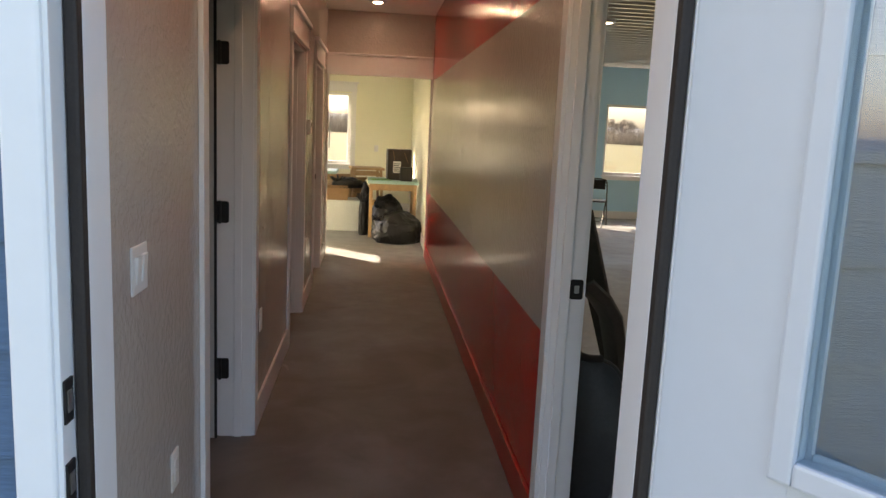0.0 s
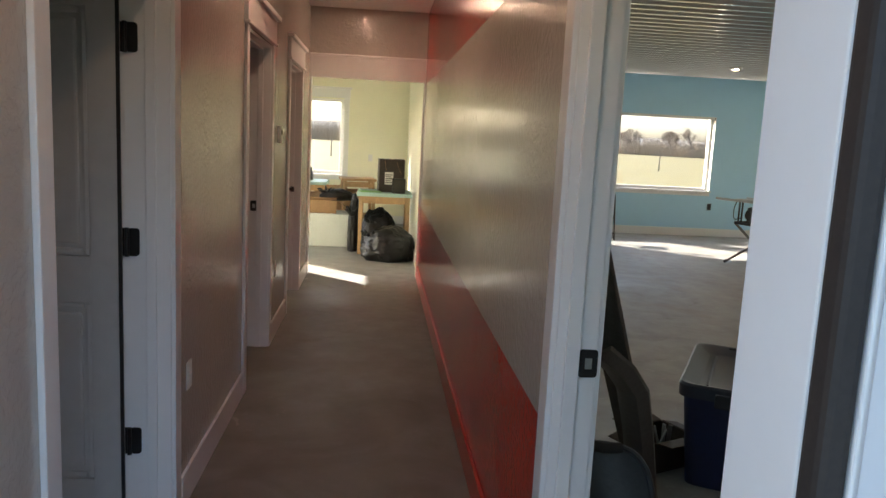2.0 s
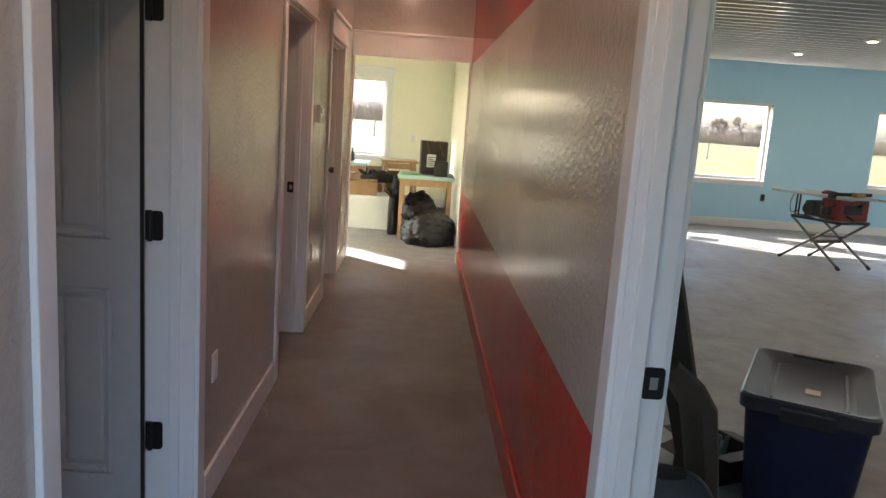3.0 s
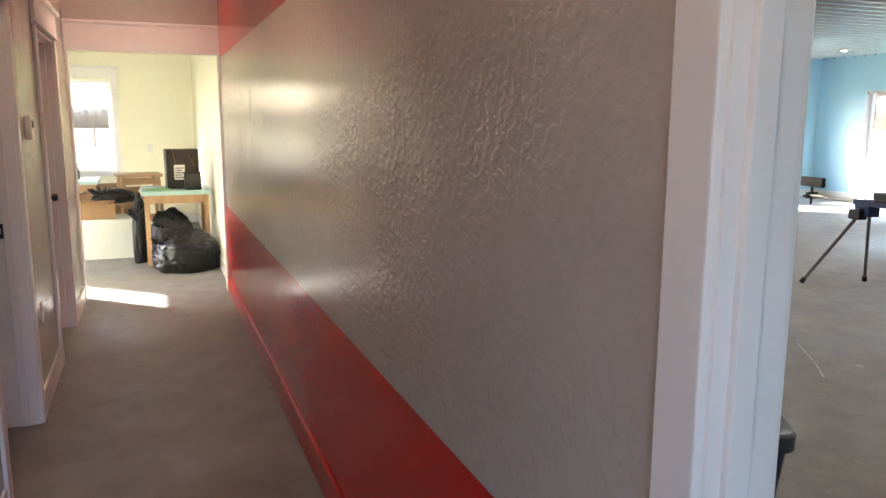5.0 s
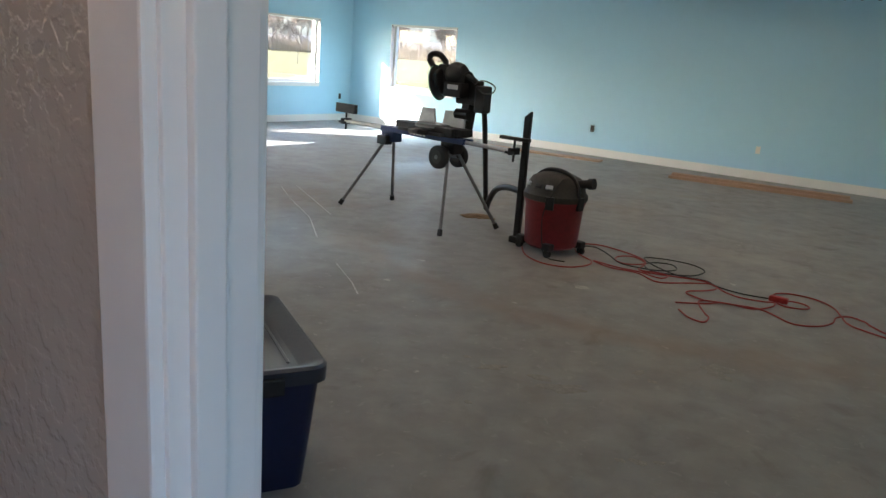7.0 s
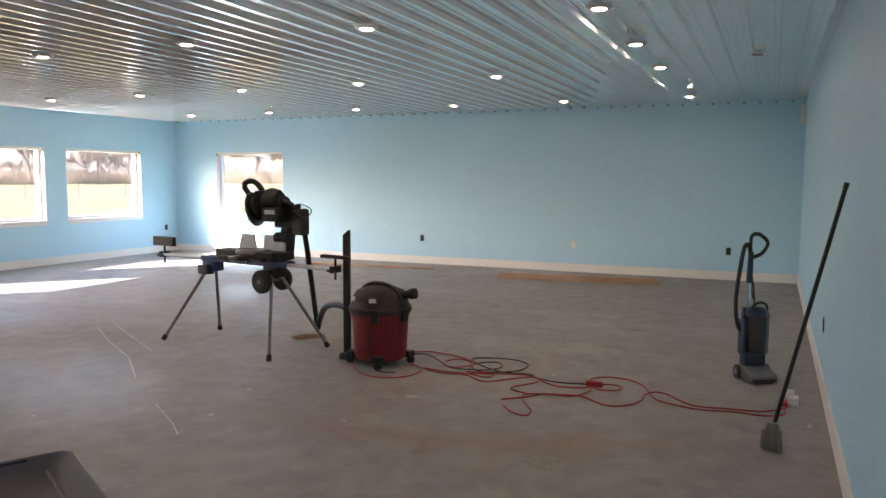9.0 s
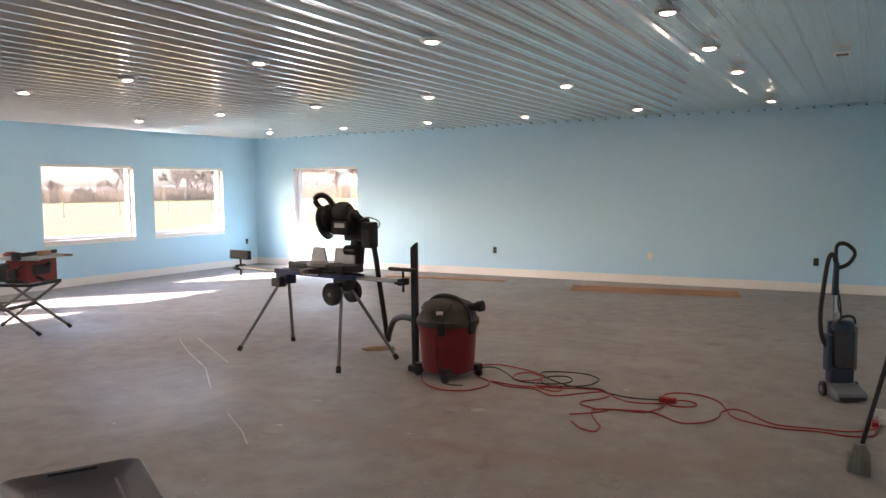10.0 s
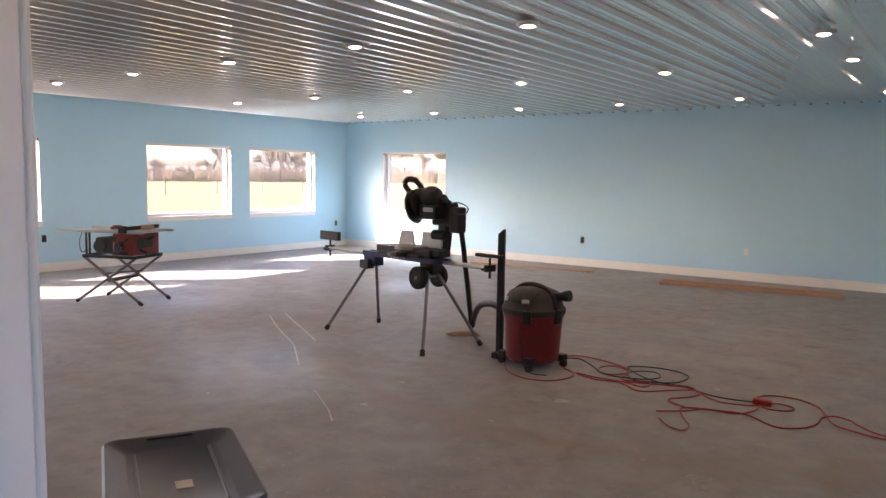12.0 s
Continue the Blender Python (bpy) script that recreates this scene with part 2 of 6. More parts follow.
def bar(bm, a, b, w, h, bevel=0.003):
    """A square tube from a to b, w across and h high."""
    a, b = Vector(a), Vector(b)
    d = b - a
    m = Matrix.Translation((a + b) / 2) @ d.to_track_quat("Y", "Z").to_matrix().to_4x4() @ Matrix.Diagonal((w, d.length, h, 1))
    made = bmesh.ops.create_cube(bm, size=1, matrix=m)
    if bevel:
        es = list({e for v in made["verts"] for e in v.link_edges})
        bmesh.ops.bevel(bm, geom=es, offset=bevel, segments=1, affect="EDGES", profile=0.5)


def tube(bm, points, r, seg=8, closed=False, steps=6):
    """A round tube along a smooth line through the points; r may be one radius or one for each point."""
    ps = [Vector(p) for p in points]
    rs = list(r) if isinstance(r, (list, tuple)) else [r] * len(ps)
    n = len(ps)
    line = []
    for i in range(n if closed else n - 1):
        p0, p1, p2, p3 = (ps[(i + k) % n] if closed else ps[min(max(i + k, 0), n - 1)] for k in (-1, 0, 1, 2))
        for s in range(steps):
            t = s / steps
            q = 0.5 * (2 * p1 + (p2 - p0) * t + (2 * p0 - 5 * p1 + 4 * p2 - p3) * t * t + (3 * p1 - p0 - 3 * p2 + p3) * t ** 3)
            line.append((q, rs[i] * (1 - t) + rs[(i + 1) % n] * t))
    if not closed:
        line.append((ps[-1], rs[-1]))
    rings = []
    up = Vector((0, 0, 1))
    for i, (q, rad) in enumerate(line):
        d = (line[(i + 1) % len(line)][0] if closed or i + 1 < len(line) else q) - (line[i - 1][0] if closed or i else q)
        d.normalize()
        side = d.cross(up)
        if side.length < 0.05:
            side = d.cross(Vector((1, 0, 0)))
        side.normalize()
        over = side.cross(d)
        rings.append([bm.verts.new(q + rad * (math.cos(k * math.tau / seg) * side + math.sin(k * math.tau / seg) * over)) for k in range(seg)])
    for i in range(len(rings) if closed else len(rings) - 1):
        a, b = rings[i], rings[(i + 1) % len(rings)]
        for k in range(seg):
            bm.faces.new((a[k], a[(k + 1) % seg], b[(k + 1) % seg], b[k]))
    if not closed:
        bm.faces.new(rings[0][::-1])
        bm.faces.new(rings[-1])


def lathe(bm, profile, seg=32, centre=(0, 0, 0)):
    c = Vector(centre)
    rings = []
    for r, z in profile:
        rings.append([bm.verts.new(c + Vector((max(r, 0.0005) * math.cos(k * math.tau / seg), max(r, 0.0005) * math.sin(k * math.tau / seg), z))) for k in range(seg)])
    for a, b in zip(rings, rings[1:]):
        for k in range(seg):
            bm.faces.new((a[k], a[(k + 1) % seg], b[(k + 1) % seg], b[k]))
    bm.faces.new(rings[0][::-1])
    bm.faces.new(rings[-1])


def mesh_of(name, bm, mats, smooth=False):
    bmesh.ops.recalc_face_normals(bm, faces=bm.faces)
    me = bpy.data.meshes.new(name)
    bm.to_mesh(me)
    bm.free()
    for m in mats if isinstance(mats, (list, tuple)) else [mats]:
        me.materials.append(m)
    if smooth:
        for p in me.polygons:
            p.use_smooth = True
        me.set_sharp_from_angle(angle=radians(38))
    return me


def part(name, bm, mat, parent, label="", smooth=False):
    ob = new(name, mesh_of(name, bm, mat, smooth))
    ob.parent = parent
    return tagged(ob, label)


def thing(name, label, category, m=None, group="", kind=""):
    ob = new(name)
    ob.empty_display_size = 0.1
    if m is not None:
        ob.matrix_basis = m
    return tagged(ob, label, category, group, kind)


def solid(name, bm, mat, label, category, kind="structure", smooth=False):
    return tagged(new(name, mesh_of(name, bm, mat, smooth)), label, category, kind=kind)


def wall(name, along, a0, a1, t0, t1, z1, openings, mats, label, z0=0.0):
    """A wall along x or y from a0 to a1, between the faces t0 and t1, with openings (a, a, z, z). mats: the low face's, the high face's, the rest's."""
    bm = bmesh.new()
    cuts = sorted({a0, a1, *[o[0] for o in openings], *[o[1] for o in openings]})
    for p, q in zip(cuts, cuts[1:]):
        gaps = sorted((o[2], o[3]) for o in openings if o[0] < (p + q) / 2 < o[1])
        z = z0
        for g0, g1 in gaps + [(z1, z1)]:
            if g0 > z + 1e-6:
                if along == "x":
                    box(bm, p, q, t0, t1, z, g0)
                else:
                    box(bm, t0, t1, p, q, z, g0)
            z = g1
    bmesh.ops.recalc_face_normals(bm, faces=bm.faces)
    k = 1 if along == "x" else 0
    for f in bm.faces:
        v = f.normal[k]
        f.material_index = 0 if v < -0.5 else 1 if v > 0.5 else 2
    return solid(name, bm, mats, label, "wall")


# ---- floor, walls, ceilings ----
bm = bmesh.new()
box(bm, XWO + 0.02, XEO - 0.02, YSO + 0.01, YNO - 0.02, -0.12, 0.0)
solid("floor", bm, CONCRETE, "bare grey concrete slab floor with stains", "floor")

DOORS_L = [(2.54, 3.54), (5.09, 6.0), (7.04, 7.95)]
DZ = 2.06
wall("wall_hall_west", "y", YS, YEND, XL - 0.155, XL, CEIL, [(a - 0.02, b + 0.02, 0, DZ + 0.02) for a, b in DOORS_L], [DRYWALL, GREIGE, GREIGE], "textured greige painted hall wall with doorways")
BD0, BD1 = 1.62, 2.56
# the accent wall: red below and above, greige between
bm = bmesh.new()
RZ0, RZ1 = 0.79, 2.06
box(bm, XR, XRB, BD1 + 0.02, YEND + 0.12, 0, RZ0)
box(bm, XR, XRB, BD1 + 0.02, YEND + 0.12, RZ0, RZ1)
box(bm, XR, XRB, BD1 + 0.02, YEND + 0.12, RZ1, CEIL)
box(bm, XR, XRB, YS, BD1 + 0.02, DZ + 0.02, CEIL)
box(bm, XR, XRB, YS, BD0 - 0.02, 0, DZ + 0.02)
bmesh.ops.recalc_face_normals(bm, faces=bm.faces)
for f in bm.faces:
    c = f.calc_center_median()
    red = c.y > BD1 and (c.z < RZ0 or c.z > RZ1)
    f.material_index = 2 if f.normal.x > 0.5 else 1 if red else 0
solid("wall_hall_east", bm, [GREIGE, RED, BLUE], "hall wall painted glossy red below and above a greige band", "wall")
wall("wall_blue_west", "y", YEND + 0.12, YN, 0.68, XRB, CEIL, [], [CREAM, BLUE, BLUE], "painted partition between the yellow and the blue room")
FD0, FD1 = -0.475, 0.517
wall("wall_south", "x", XWO, XEO, YSO + 0.02, YS, CEIL + 0.3, [(FD0 - 0.03, FD1 + 0.06, 0, 2.10)], [SIDING, BLUE, TRIM], "light blue painted outer wall with the entrance")
wall("wall_hall_south", "x", XL, XR, YS + 0.0005, YS + 0.0045, CEIL, [(FD0 - 0.03, FD1 + 0.06, 0, 2.10)], [GREIGE, GREIGE, GREIGE], "greige painted hall wall round the entrance")
wall("wall_north", "x", XWO, XEO, YN, YNO, CEIL + 0.3, [(a, b, WZ0, WZ1) for a, b in NWIN] + [(-1.30, -0.42, 0.80, 2.08)], [BLUE, SIDING, TRIM], "light blue painted outer wall with four windows")
EW = (10.92, 12.64)
wall("wall_east", "y", YS, YN, XE, XEO, CEIL + 0.3, [(*EW, WZ0, WZ1)], [BLUE, SIDING, TRIM], "light blue painted outer wall with one window")
WW = (9.2, 11.95)
wall("wall_west", "y", YS, YN, XWO, XW, CEIL + 0.3, [(*WW, WZ0, 2.20)], [SIDING, CREAM, TRIM], "pale yellow painted outer wall with one window")
# yellow facing of the north wall in the yellow room, 10 mm thick
wall("wall_yellow_north", "x", XW, 0.68, YN - 0.01, YN - 0.001, CEIL, [(-1.30, -0.42, 0.80, 2.08)], [CREAM, CREAM, CREAM], "pale yellow painted wall with a window")
wall("wall_hall_end", "x", XW, XR, YEND, YEND + 0.12, CEIL, [(XL, XR - 0.02, 0, 2.085)], [GREIGE, CREAM, CREAM], "greige wall over the wide cased opening")
for nm, y in (("wall_side_a", 4.3), ("wall_side_b", 6.5)):
    wall(nm, "x", XW, XL - 0.155, y, y + 0.11, CEIL, [], [DRYWALL, DRYWALL, DRYWALL], "plain partition between the side rooms")

bm = bmesh.new()
box(bm, XWO + 0.2, XRB - 0.05, YS, YN, CEIL, CEIL + 0.1)
solid("ceiling_hall", bm, DRYWALL, "white painted textured drywall ceiling", "ceiling")

# ribbed steel ceiling, ribs along x
bm = bmesh.new()
pitch, deep = 0.2286, 0.032
prof = []
y = YS
while y < YN:
    for dy, dz in ((0, 0), (0.062, 0), (0.067, 0.005), (0.078, 0.005), (0.083, 0), (0.118, 0), (0.123, 0.005), (0.134, 0.005), (0.139, 0), (pitch - 0.066, 0), (pitch - 0.05, -deep), (pitch - 0.016, -deep)):
        if y + dy < YN:
            prof.append((y + dy, CEIL + 0.028 + dz))
    y += pitch
prof.append((YN, CEIL + 0.028))
lo = [bm.verts.new((XRB, a, b)) for a, b in prof]
hi = [bm.verts.new((XE, a, b)) for a, b in prof]
for i in range(len(prof) - 1):
    bm.faces.new((lo[i], lo[i + 1], hi[i + 1], hi[i]))
top = [bm.verts.new((x, yy, CEIL + 0.1)) for x, yy in ((XRB, YS), (XRB, YN), (XE, YN), (XE, YS))]
bm.faces.new(top)
solid("ceiling", bm, METALCEIL, "white glossy ribbed steel panel ceiling", "ceiling")
# dark blocks standing for the shade in the open rib ends, east wall
bm = bmesh.new()
y = YS
while y + pitch < YN:
    box(bm, XE - 0.014, XE - 0.001, y + pitch - 0.050, y + pitch - 0.016, CEIL - 0.012, CEIL + 0.02)
    y += pitch
solid("rib_end_shade", bm, RUBBER, "dark blocks for the shaded rib ends along the ceiling's edge", "trim")
# roof over all, with eaves
bm = bmesh.new()
box(bm, XWO - 0.3, XEO + 0.3, YSO - 0.3, YNO + 0.05, CEIL + 0.3, CEIL + 0.45)
solid("roof", bm, DRYWALL, "flat closing roof slab with short eaves", "roof")


# ---- trim ----
def trim_run(name, boxes, mat, label, bevel=0.004):
    bm = bmesh.new()
    for b in boxes:
        box(bm, *b, bevel)
    return solid(name, bm, mat, label, "trim")


BB = 0.14
segs, y = [], YS
for a, b in DOORS_L:
    segs.append((XL, XL + 0.015, y, a - 0.11, 0, BB))
    y = b + 0.11
segs.append((XL, XL + 0.015, y, YEND - 0.01, 0, BB))
for s in segs:
    trim_run("baseboard", [s], TRIM, "white painted baseboard along the hall wall")
trim_run("baseboard", [(XR - 0.016, XR, BD1 + 0.095, YEND - 0.01, 0, BB)], REDTRIM, "red painted baseboard under the accent wall")
trim_run("baseboard", [(XRB, XE, YN - 0.015, YN, 0, BB)], TRIM, "white painted baseboard under blue wall")
trim_run("baseboard", [(XE - 0.015, XE, YS, YN - 0.016, 0, BB)], TRIM, "white painted baseboard under blue wall")
trim_run("baseboard", [(XRB + 0.3, XE - 0.016, YS, YS + 0.015, 0, BB)], TRIM, "white painted baseboard under blue wall")
trim_run("baseboard", [(XRB, XRB + 0.015, BD1 + 0.1, YN - 0.016, 0, BB)], TRIM, "white painted baseboard under blue wall")
trim_run("baseboard", [(0.665, 0.68, YEND + 0.14, YN - 0.03, 0, BB)], TRIM, "white painted baseboard in the yellow room")
trim_run("baseboard", [(XW, 0.664, YN - 0.026, YN - 0.0105, 0, BB)], TRIM, "white painted baseboard in the yellow room")


def cased_door(name, a, b, x_hall, x_room, label, into):
    """A doorway in a wall along y between a and b: jambs, stops, casing on both faces. into: the side of the hall's face that looks to the hall (+1 or -1)."""
    top = thing(name, label, "door frame", kind="structure")
    s = into
    xs = sorted((x_hall + s * 0.002, x_room - s * 0.002))
    for nm, y0, y1, z0, z1 in (("jamb", a - 0.02, a, 0, DZ + 0.02), ("jamb", b, b + 0.02, 0, DZ + 0.02), ("head_jamb", a, b, DZ, DZ + 0.02)):
        bm = bmesh.new()
        box(bm, xs[0], xs[1], y0, y1, z0, z1, 0.0015)
        part(nm, bm, TRIM, top)
    mid = (x_hall + x_room) / 2 + s * 0.012
    for y0, y1, z0, z1 in ((a, a + 0.012, 0, DZ - 0.012), (b - 0.012, b, 0, DZ - 0.012), (a, b, DZ - 0.012, DZ)):
        bm = bmesh.new()
        box(bm, mid - 0.018, mid + 0.018, y0, y1, z0, z1, 0.003)
        part("door_stop", bm, TRIM, top)
    for face, d in ((x_hall, s), (x_room, -s)):
        x0, x1 = sorted((face, face + d * 0.017))
        for y0, y1 in ((a - 0.086, a - 0.006), (b + 0.006, b + 0.086)):
            bm = bmesh.new()
            box(bm, x0, x1, y0, y1, 0, DZ + 0.03, 0.004)
            part("casing", bm, TRIM, top)
        x0, x1 = sorted((face, face + d * 0.024))
        bm = bmesh.new()
        box(bm, x0, x1, a - 0.105, b + 0.105, DZ + 0.032, DZ + 0.19, 0.003)
        part("header_board", bm, TRIM, top)
        for z0, z1, out, wide in ((DZ + 0.024, DZ + 0.042, 0.034, 0.112), (DZ + 0.19, DZ + 0.222, 0.05, 0.135)):
            bm = bmesh.new()
            x0, x1 = sorted((face, face + d * out))
            box(bm, x0, x1, a - wide, b + wide, z0, z1, 0.006)
            part("header_cap", bm, TRIM, top)
    return top


def hinge(parent, x, y, z, sx, sy):
    """A black butt hinge with round corners: one leaf on the jamb's face, one on the door's, and the knuckle."""
    for u, v in ((0.002, 0.042), (-0.042, -0.002)):
        bm = bmesh.new()
        x0, x1 = sorted((x + sx * u, x + sx * v))
        box(bm, x0, x1, y - 0.005 * sy - 0.003, y - 0.005 * sy + 0.003, z - 0.051, z + 0.051)
        es = [e for e in bm.edges if abs(e.verts[0].co.y - e.verts[1].co.y) > 0.004]
        bmesh.ops.bevel(bm, geom=es, offset=0.012, segments=4, affect="EDGES", profile=0.5)
        part("hinge_leaf", bm, BLACKMETAL, parent)
    bm = bmesh.new()
    rod(bm, (x, y - 0.012 * sy, z - 0.053), (x, y - 0.012 * sy, z + 0.053), 0.008)
    part("hinge_knuckle", bm, BLACKMETAL, parent, smooth=True)


def strike(parent, x0, x1, y, z, s, lip=True):
    """A black strike plate on a jamb's face that looks along s in y."""
    bm = bmesh.new()
    box(bm, x0, x1, min(y, y + 0.004 * s), max(y, y + 0.004 * s), z - 0.036, z + 0.036)
    es = [e for e in bm.edges if abs(e.verts[0].co.y - e.verts[1].co.y) > 0.002]
    bmesh.ops.bevel(bm, geom=es, offset=0.008, segments=3, affect="EDGES", profile=0.5)
    p = part("strike_plate", bm, BLACKMETAL, parent)
    bm = bmesh.new()
    c = (x0 + x1) / 2
    y2 = y + 0.0055 * s
    box(bm, c - 0.008, c + 0.010, min(y, y2), max(y, y2), z - 0.014, z + 0.014, 0.001)
    part("latch_hole", bm, STEEL, p)


LEFT_FACE = XL - 0.155
d1 = cased_door("door_1", *DOORS_L[0], XL, LEFT_FACE, "white cased doorway with craftsman header and open door", 1)
d2 = cased_door("door_2", *DOORS_L[1], XL, LEFT_FACE, "white cased doorway with craftsman header, open to a dark room", 1)
d3 = cased_door("door_3", *DOORS_L[2], XL, LEFT_FACE, "white cased doorway with craftsman header at the hall's end", 1)
d4 = cased_door("door_4", BD0, BD1, XR, XRB, "white cased doorway from the hall to the blue room", -1)
for z in (0.345, 1.10, 1.82):
    hinge(d1, LEFT_FACE + 0.006, DOORS_L[0][1], z, 1, 1)
# added black strip that stands for the shade in the hinge gap
bm = bmesh.new()
box(bm, LEFT_FACE - 0.010, LEFT_FACE + 0.003, DOORS_L[0][1] - 0.058, DOORS_L[0][1] - 0.054, 0.012, 2.045, 0.001)
part("hinge_gap_shade", bm, RUBBER, d1, "black strip for the shade in the hinge gap")
strike(d2, LEFT_FACE + 0.03, LEFT_FACE + 0.075, DOORS_L[1][1], 1.0, -1)
strike(d4, XRB - 0.045, XRB + 0.004, BD1, 0.985, -1)


# one even tone, darker and greyer than the closed door's
GREYDOOR = material("grey-white door skin", (0.52, 0.51, 0.49), 0.45, grain=0.06, scale=2, bump=0.12, bump_scale=70, distance=0.002)


def panel_door(name, w, h, m, label, paint):
    """A two-panel plank-style door leaf, 40 mm thick; local x runs from the hinge, y is its thickness."""
    leaf = thing(name, label, "door", m)
    bm = bmesh.new()
    box(bm, 0.01, w - 0.01, 0.016, 0.024, 0.012, h - 0.01)
    part("core", bm, paint, leaf)
    st, rails = 0.10, ((0.012, 0.21), (0.88, 1.05), (h - 0.12, h))
    for x0, x1 in ((0, st), (w - st, w)):
        bm = bmesh.new()
        box(bm, x0, x1, 0, 0.040, 0.012, h, 0.002)
        part("stile", bm, paint, leaf)
    for z0, z1 in rails:
        bm = bmesh.new()
        box(bm, st, w - st, 0.0005, 0.0395, z0, z1)
        part("rail", bm, paint, leaf)
    for z0, z1 in ((0.21, 0.88), (1.05, h - 0.12)):
        n = 5
        bw = (w - 2 * st - 0.07) / n
        for k in range(n):
            bm = bmesh.new()
            x0 = st + 0.035 + k * bw
            box(bm, x0 + 0.002, x0 + bw - 0.002, 0.006, 0.034, z0 + 0.04, z1 - 0.04, 0.009)
            part("panel_plank", bm, paint, leaf)
        for x0, x1, za, zb in ((st, st + 0.026, z0, z1), (w - st - 0.026, w - st, z0, z1), (st + 0.026, w - st - 0.026, z0, z0 + 0.026), (st + 0.026, w - st - 0.026, z1 - 0.026, z1)):
            bm = bmesh.new()
            box(bm, x0, x1, 0.002, 0.038, za, zb, 0.013)
            part("panel_moulding", bm, paint, leaf)
    return leaf


panel_door("hall_door", 0.93, 2.03, pose(LEFT_FACE - 0.009, DOORS_L[0][1] - 0.012, 0, 0, 0, 180 - 2), "open grey-white two-panel plank-style interior door", GREYDOOR)
closed = panel_door("closet_door", 0.90, 2.04, pose(LEFT_FACE + 0.055, DOORS_L[2][0] + 0.005, 0, 0, 0, 90), "closed white two-panel plank-style door at the hall's end", DOORPAINT)
bm = bmesh.new()
rod(bm, (0.84, 0.002, 0.98), (0.84, -0.05, 0.98), 0.012)
rod(bm, (0.84, -0.03, 0.98), (0.84, -0.062, 0.98), 0.028, 0.024, seg=16)
part("knob", bm, BLACKMETAL, closed, smooth=True)

# cased opening at the hall's end
top = thing("cased_opening", "white trimmed wide opening at the end of the hall", "door frame", kind="structure")
bm = bmesh.new()
box(bm, XL - 0.0, XR, YEND - 0.022, YEND, 2.085, 2.30, 0.003)
part("header_board", bm, TRIM, top)
bm = bmesh.new()
box(bm, XL, XR, YEND - 0.04, YEND, 2.30, 2.325, 0.005)
part("header_cap", bm, TRIM, top)
for x0, x1 in ((XL, XL + 0.02), (XR - 0.02, XR)):
    bm = bmesh.new()
    box(bm, x0 + (0.001 if x0 > 0 else 0), x1, YEND - 0.004, YEND + 0.124, 0, 2.085, 0.002)
    part("jamb", bm, TRIM, top)

# entrance door frame
fr = thing("front_door_frame", "white outer door frame with dark weatherstrip and strike plates", "door frame", kind="structure")
for x0, x1, y0 in ((FD0 - 0.03, FD0, YSO - 0.012), (FD1, FD1 + 0.06, YSO + 0.034)):
    bm = bmesh.new()
    box(bm, x0, x1, y0, YS + 0.002, 0, 2.09, 0.002)
    part("jamb", bm, TRIM, fr)
for x0, x1 in ((FD0, FD0 + 0.022), (FD1 - 0.022, FD1)):
    bm = bmesh.new()
    box(bm, x0, x1, YSO + 0.062, YS + 0.002, 0, 2.06, 0.003)
    part("door_stop", bm, TRIM, fr)
for x0, x1 in ((FD0 + 0.001, FD0 + 0.023), (FD1 - 0.023, FD1 - 0.001)):
    bm = bmesh.new()
    box(bm, x0, x1, YSO + 0.036, YSO + 0.061, 0, 2.06, 0.006)
    part("weatherstrip", bm, STRIP, fr)
bm = bmesh.new()
box(bm, FD0, FD1, YSO - 0.012, YS + 0.002, 2.06, 2.09, 0.002)
part("head_jamb", bm, TRIM, fr)
for x0, x1, z0, z1 in ((FD0 - 0.072, FD0 - 0.008, 0, 2.22), (FD1 + 0.085, FD1 + 0.20, 0, 2.22), (FD0 - 0.008, FD1 + 0.008, 2.07, 2.22)):
    bm = bmesh.new()
    box(bm, x0, x1, YSO - 0.020, YSO - 0.0015, z0, z1, 0.006)
    part("brickmould", bm, TRIM, fr)
bm = bmesh.new()
box(bm, FD0, FD1, YSO - 0.06, YS, 0.001, 0.022, 0.004)
part("threshold", bm, STEEL, fr)
for z in (0.93, 1.07):
    bm = bmesh.new()
    box(bm, FD0, FD0 + 0.004, YSO - 0.006, YSO + 0.026, z - 0.036, z + 0.036)
    p = part("strike_plate", bm, BLACKMETAL, fr)
    bm = bmesh.new()
    box(bm, FD0 + 0.001, FD0 + 0.0055, YSO + 0.002, YSO + 0.018, z - 0.018, z + 0.018)
    part("latch_hole", bm, STEEL, p)

# entrance leaf, swung outwards
OPEN = 122
leaf = thing("front_door", "open white steel entrance door with a framed half glass", "door", pose(FD1 + 0.002, YSO + 0.030, 0, 0, 0, 180 + OPEN))
W, T = 0.915, 0.044
LX0, LX1, LZ0, LZ1 = 0.208, 0.73, 1.02, 1.93
for nm, x0, x1, z0, z1 in (("stile", 0, LX0 + 0.03, 0.015, 2.045), ("stile", LX1 - 0.03, W, 0.015, 2.045), ("rail", LX0 + 0.03, LX1 - 0.03, 0.015, LZ0 + 0.03), ("rail", LX0 + 0.03, LX1 - 0.03, LZ1 - 0.03, 2.045)):
    bm = bmesh.new()
    box(bm, x0, x1, 0, T, z0, z1, 0.001)
    part(nm, bm, FRONTPAINT, leaf)
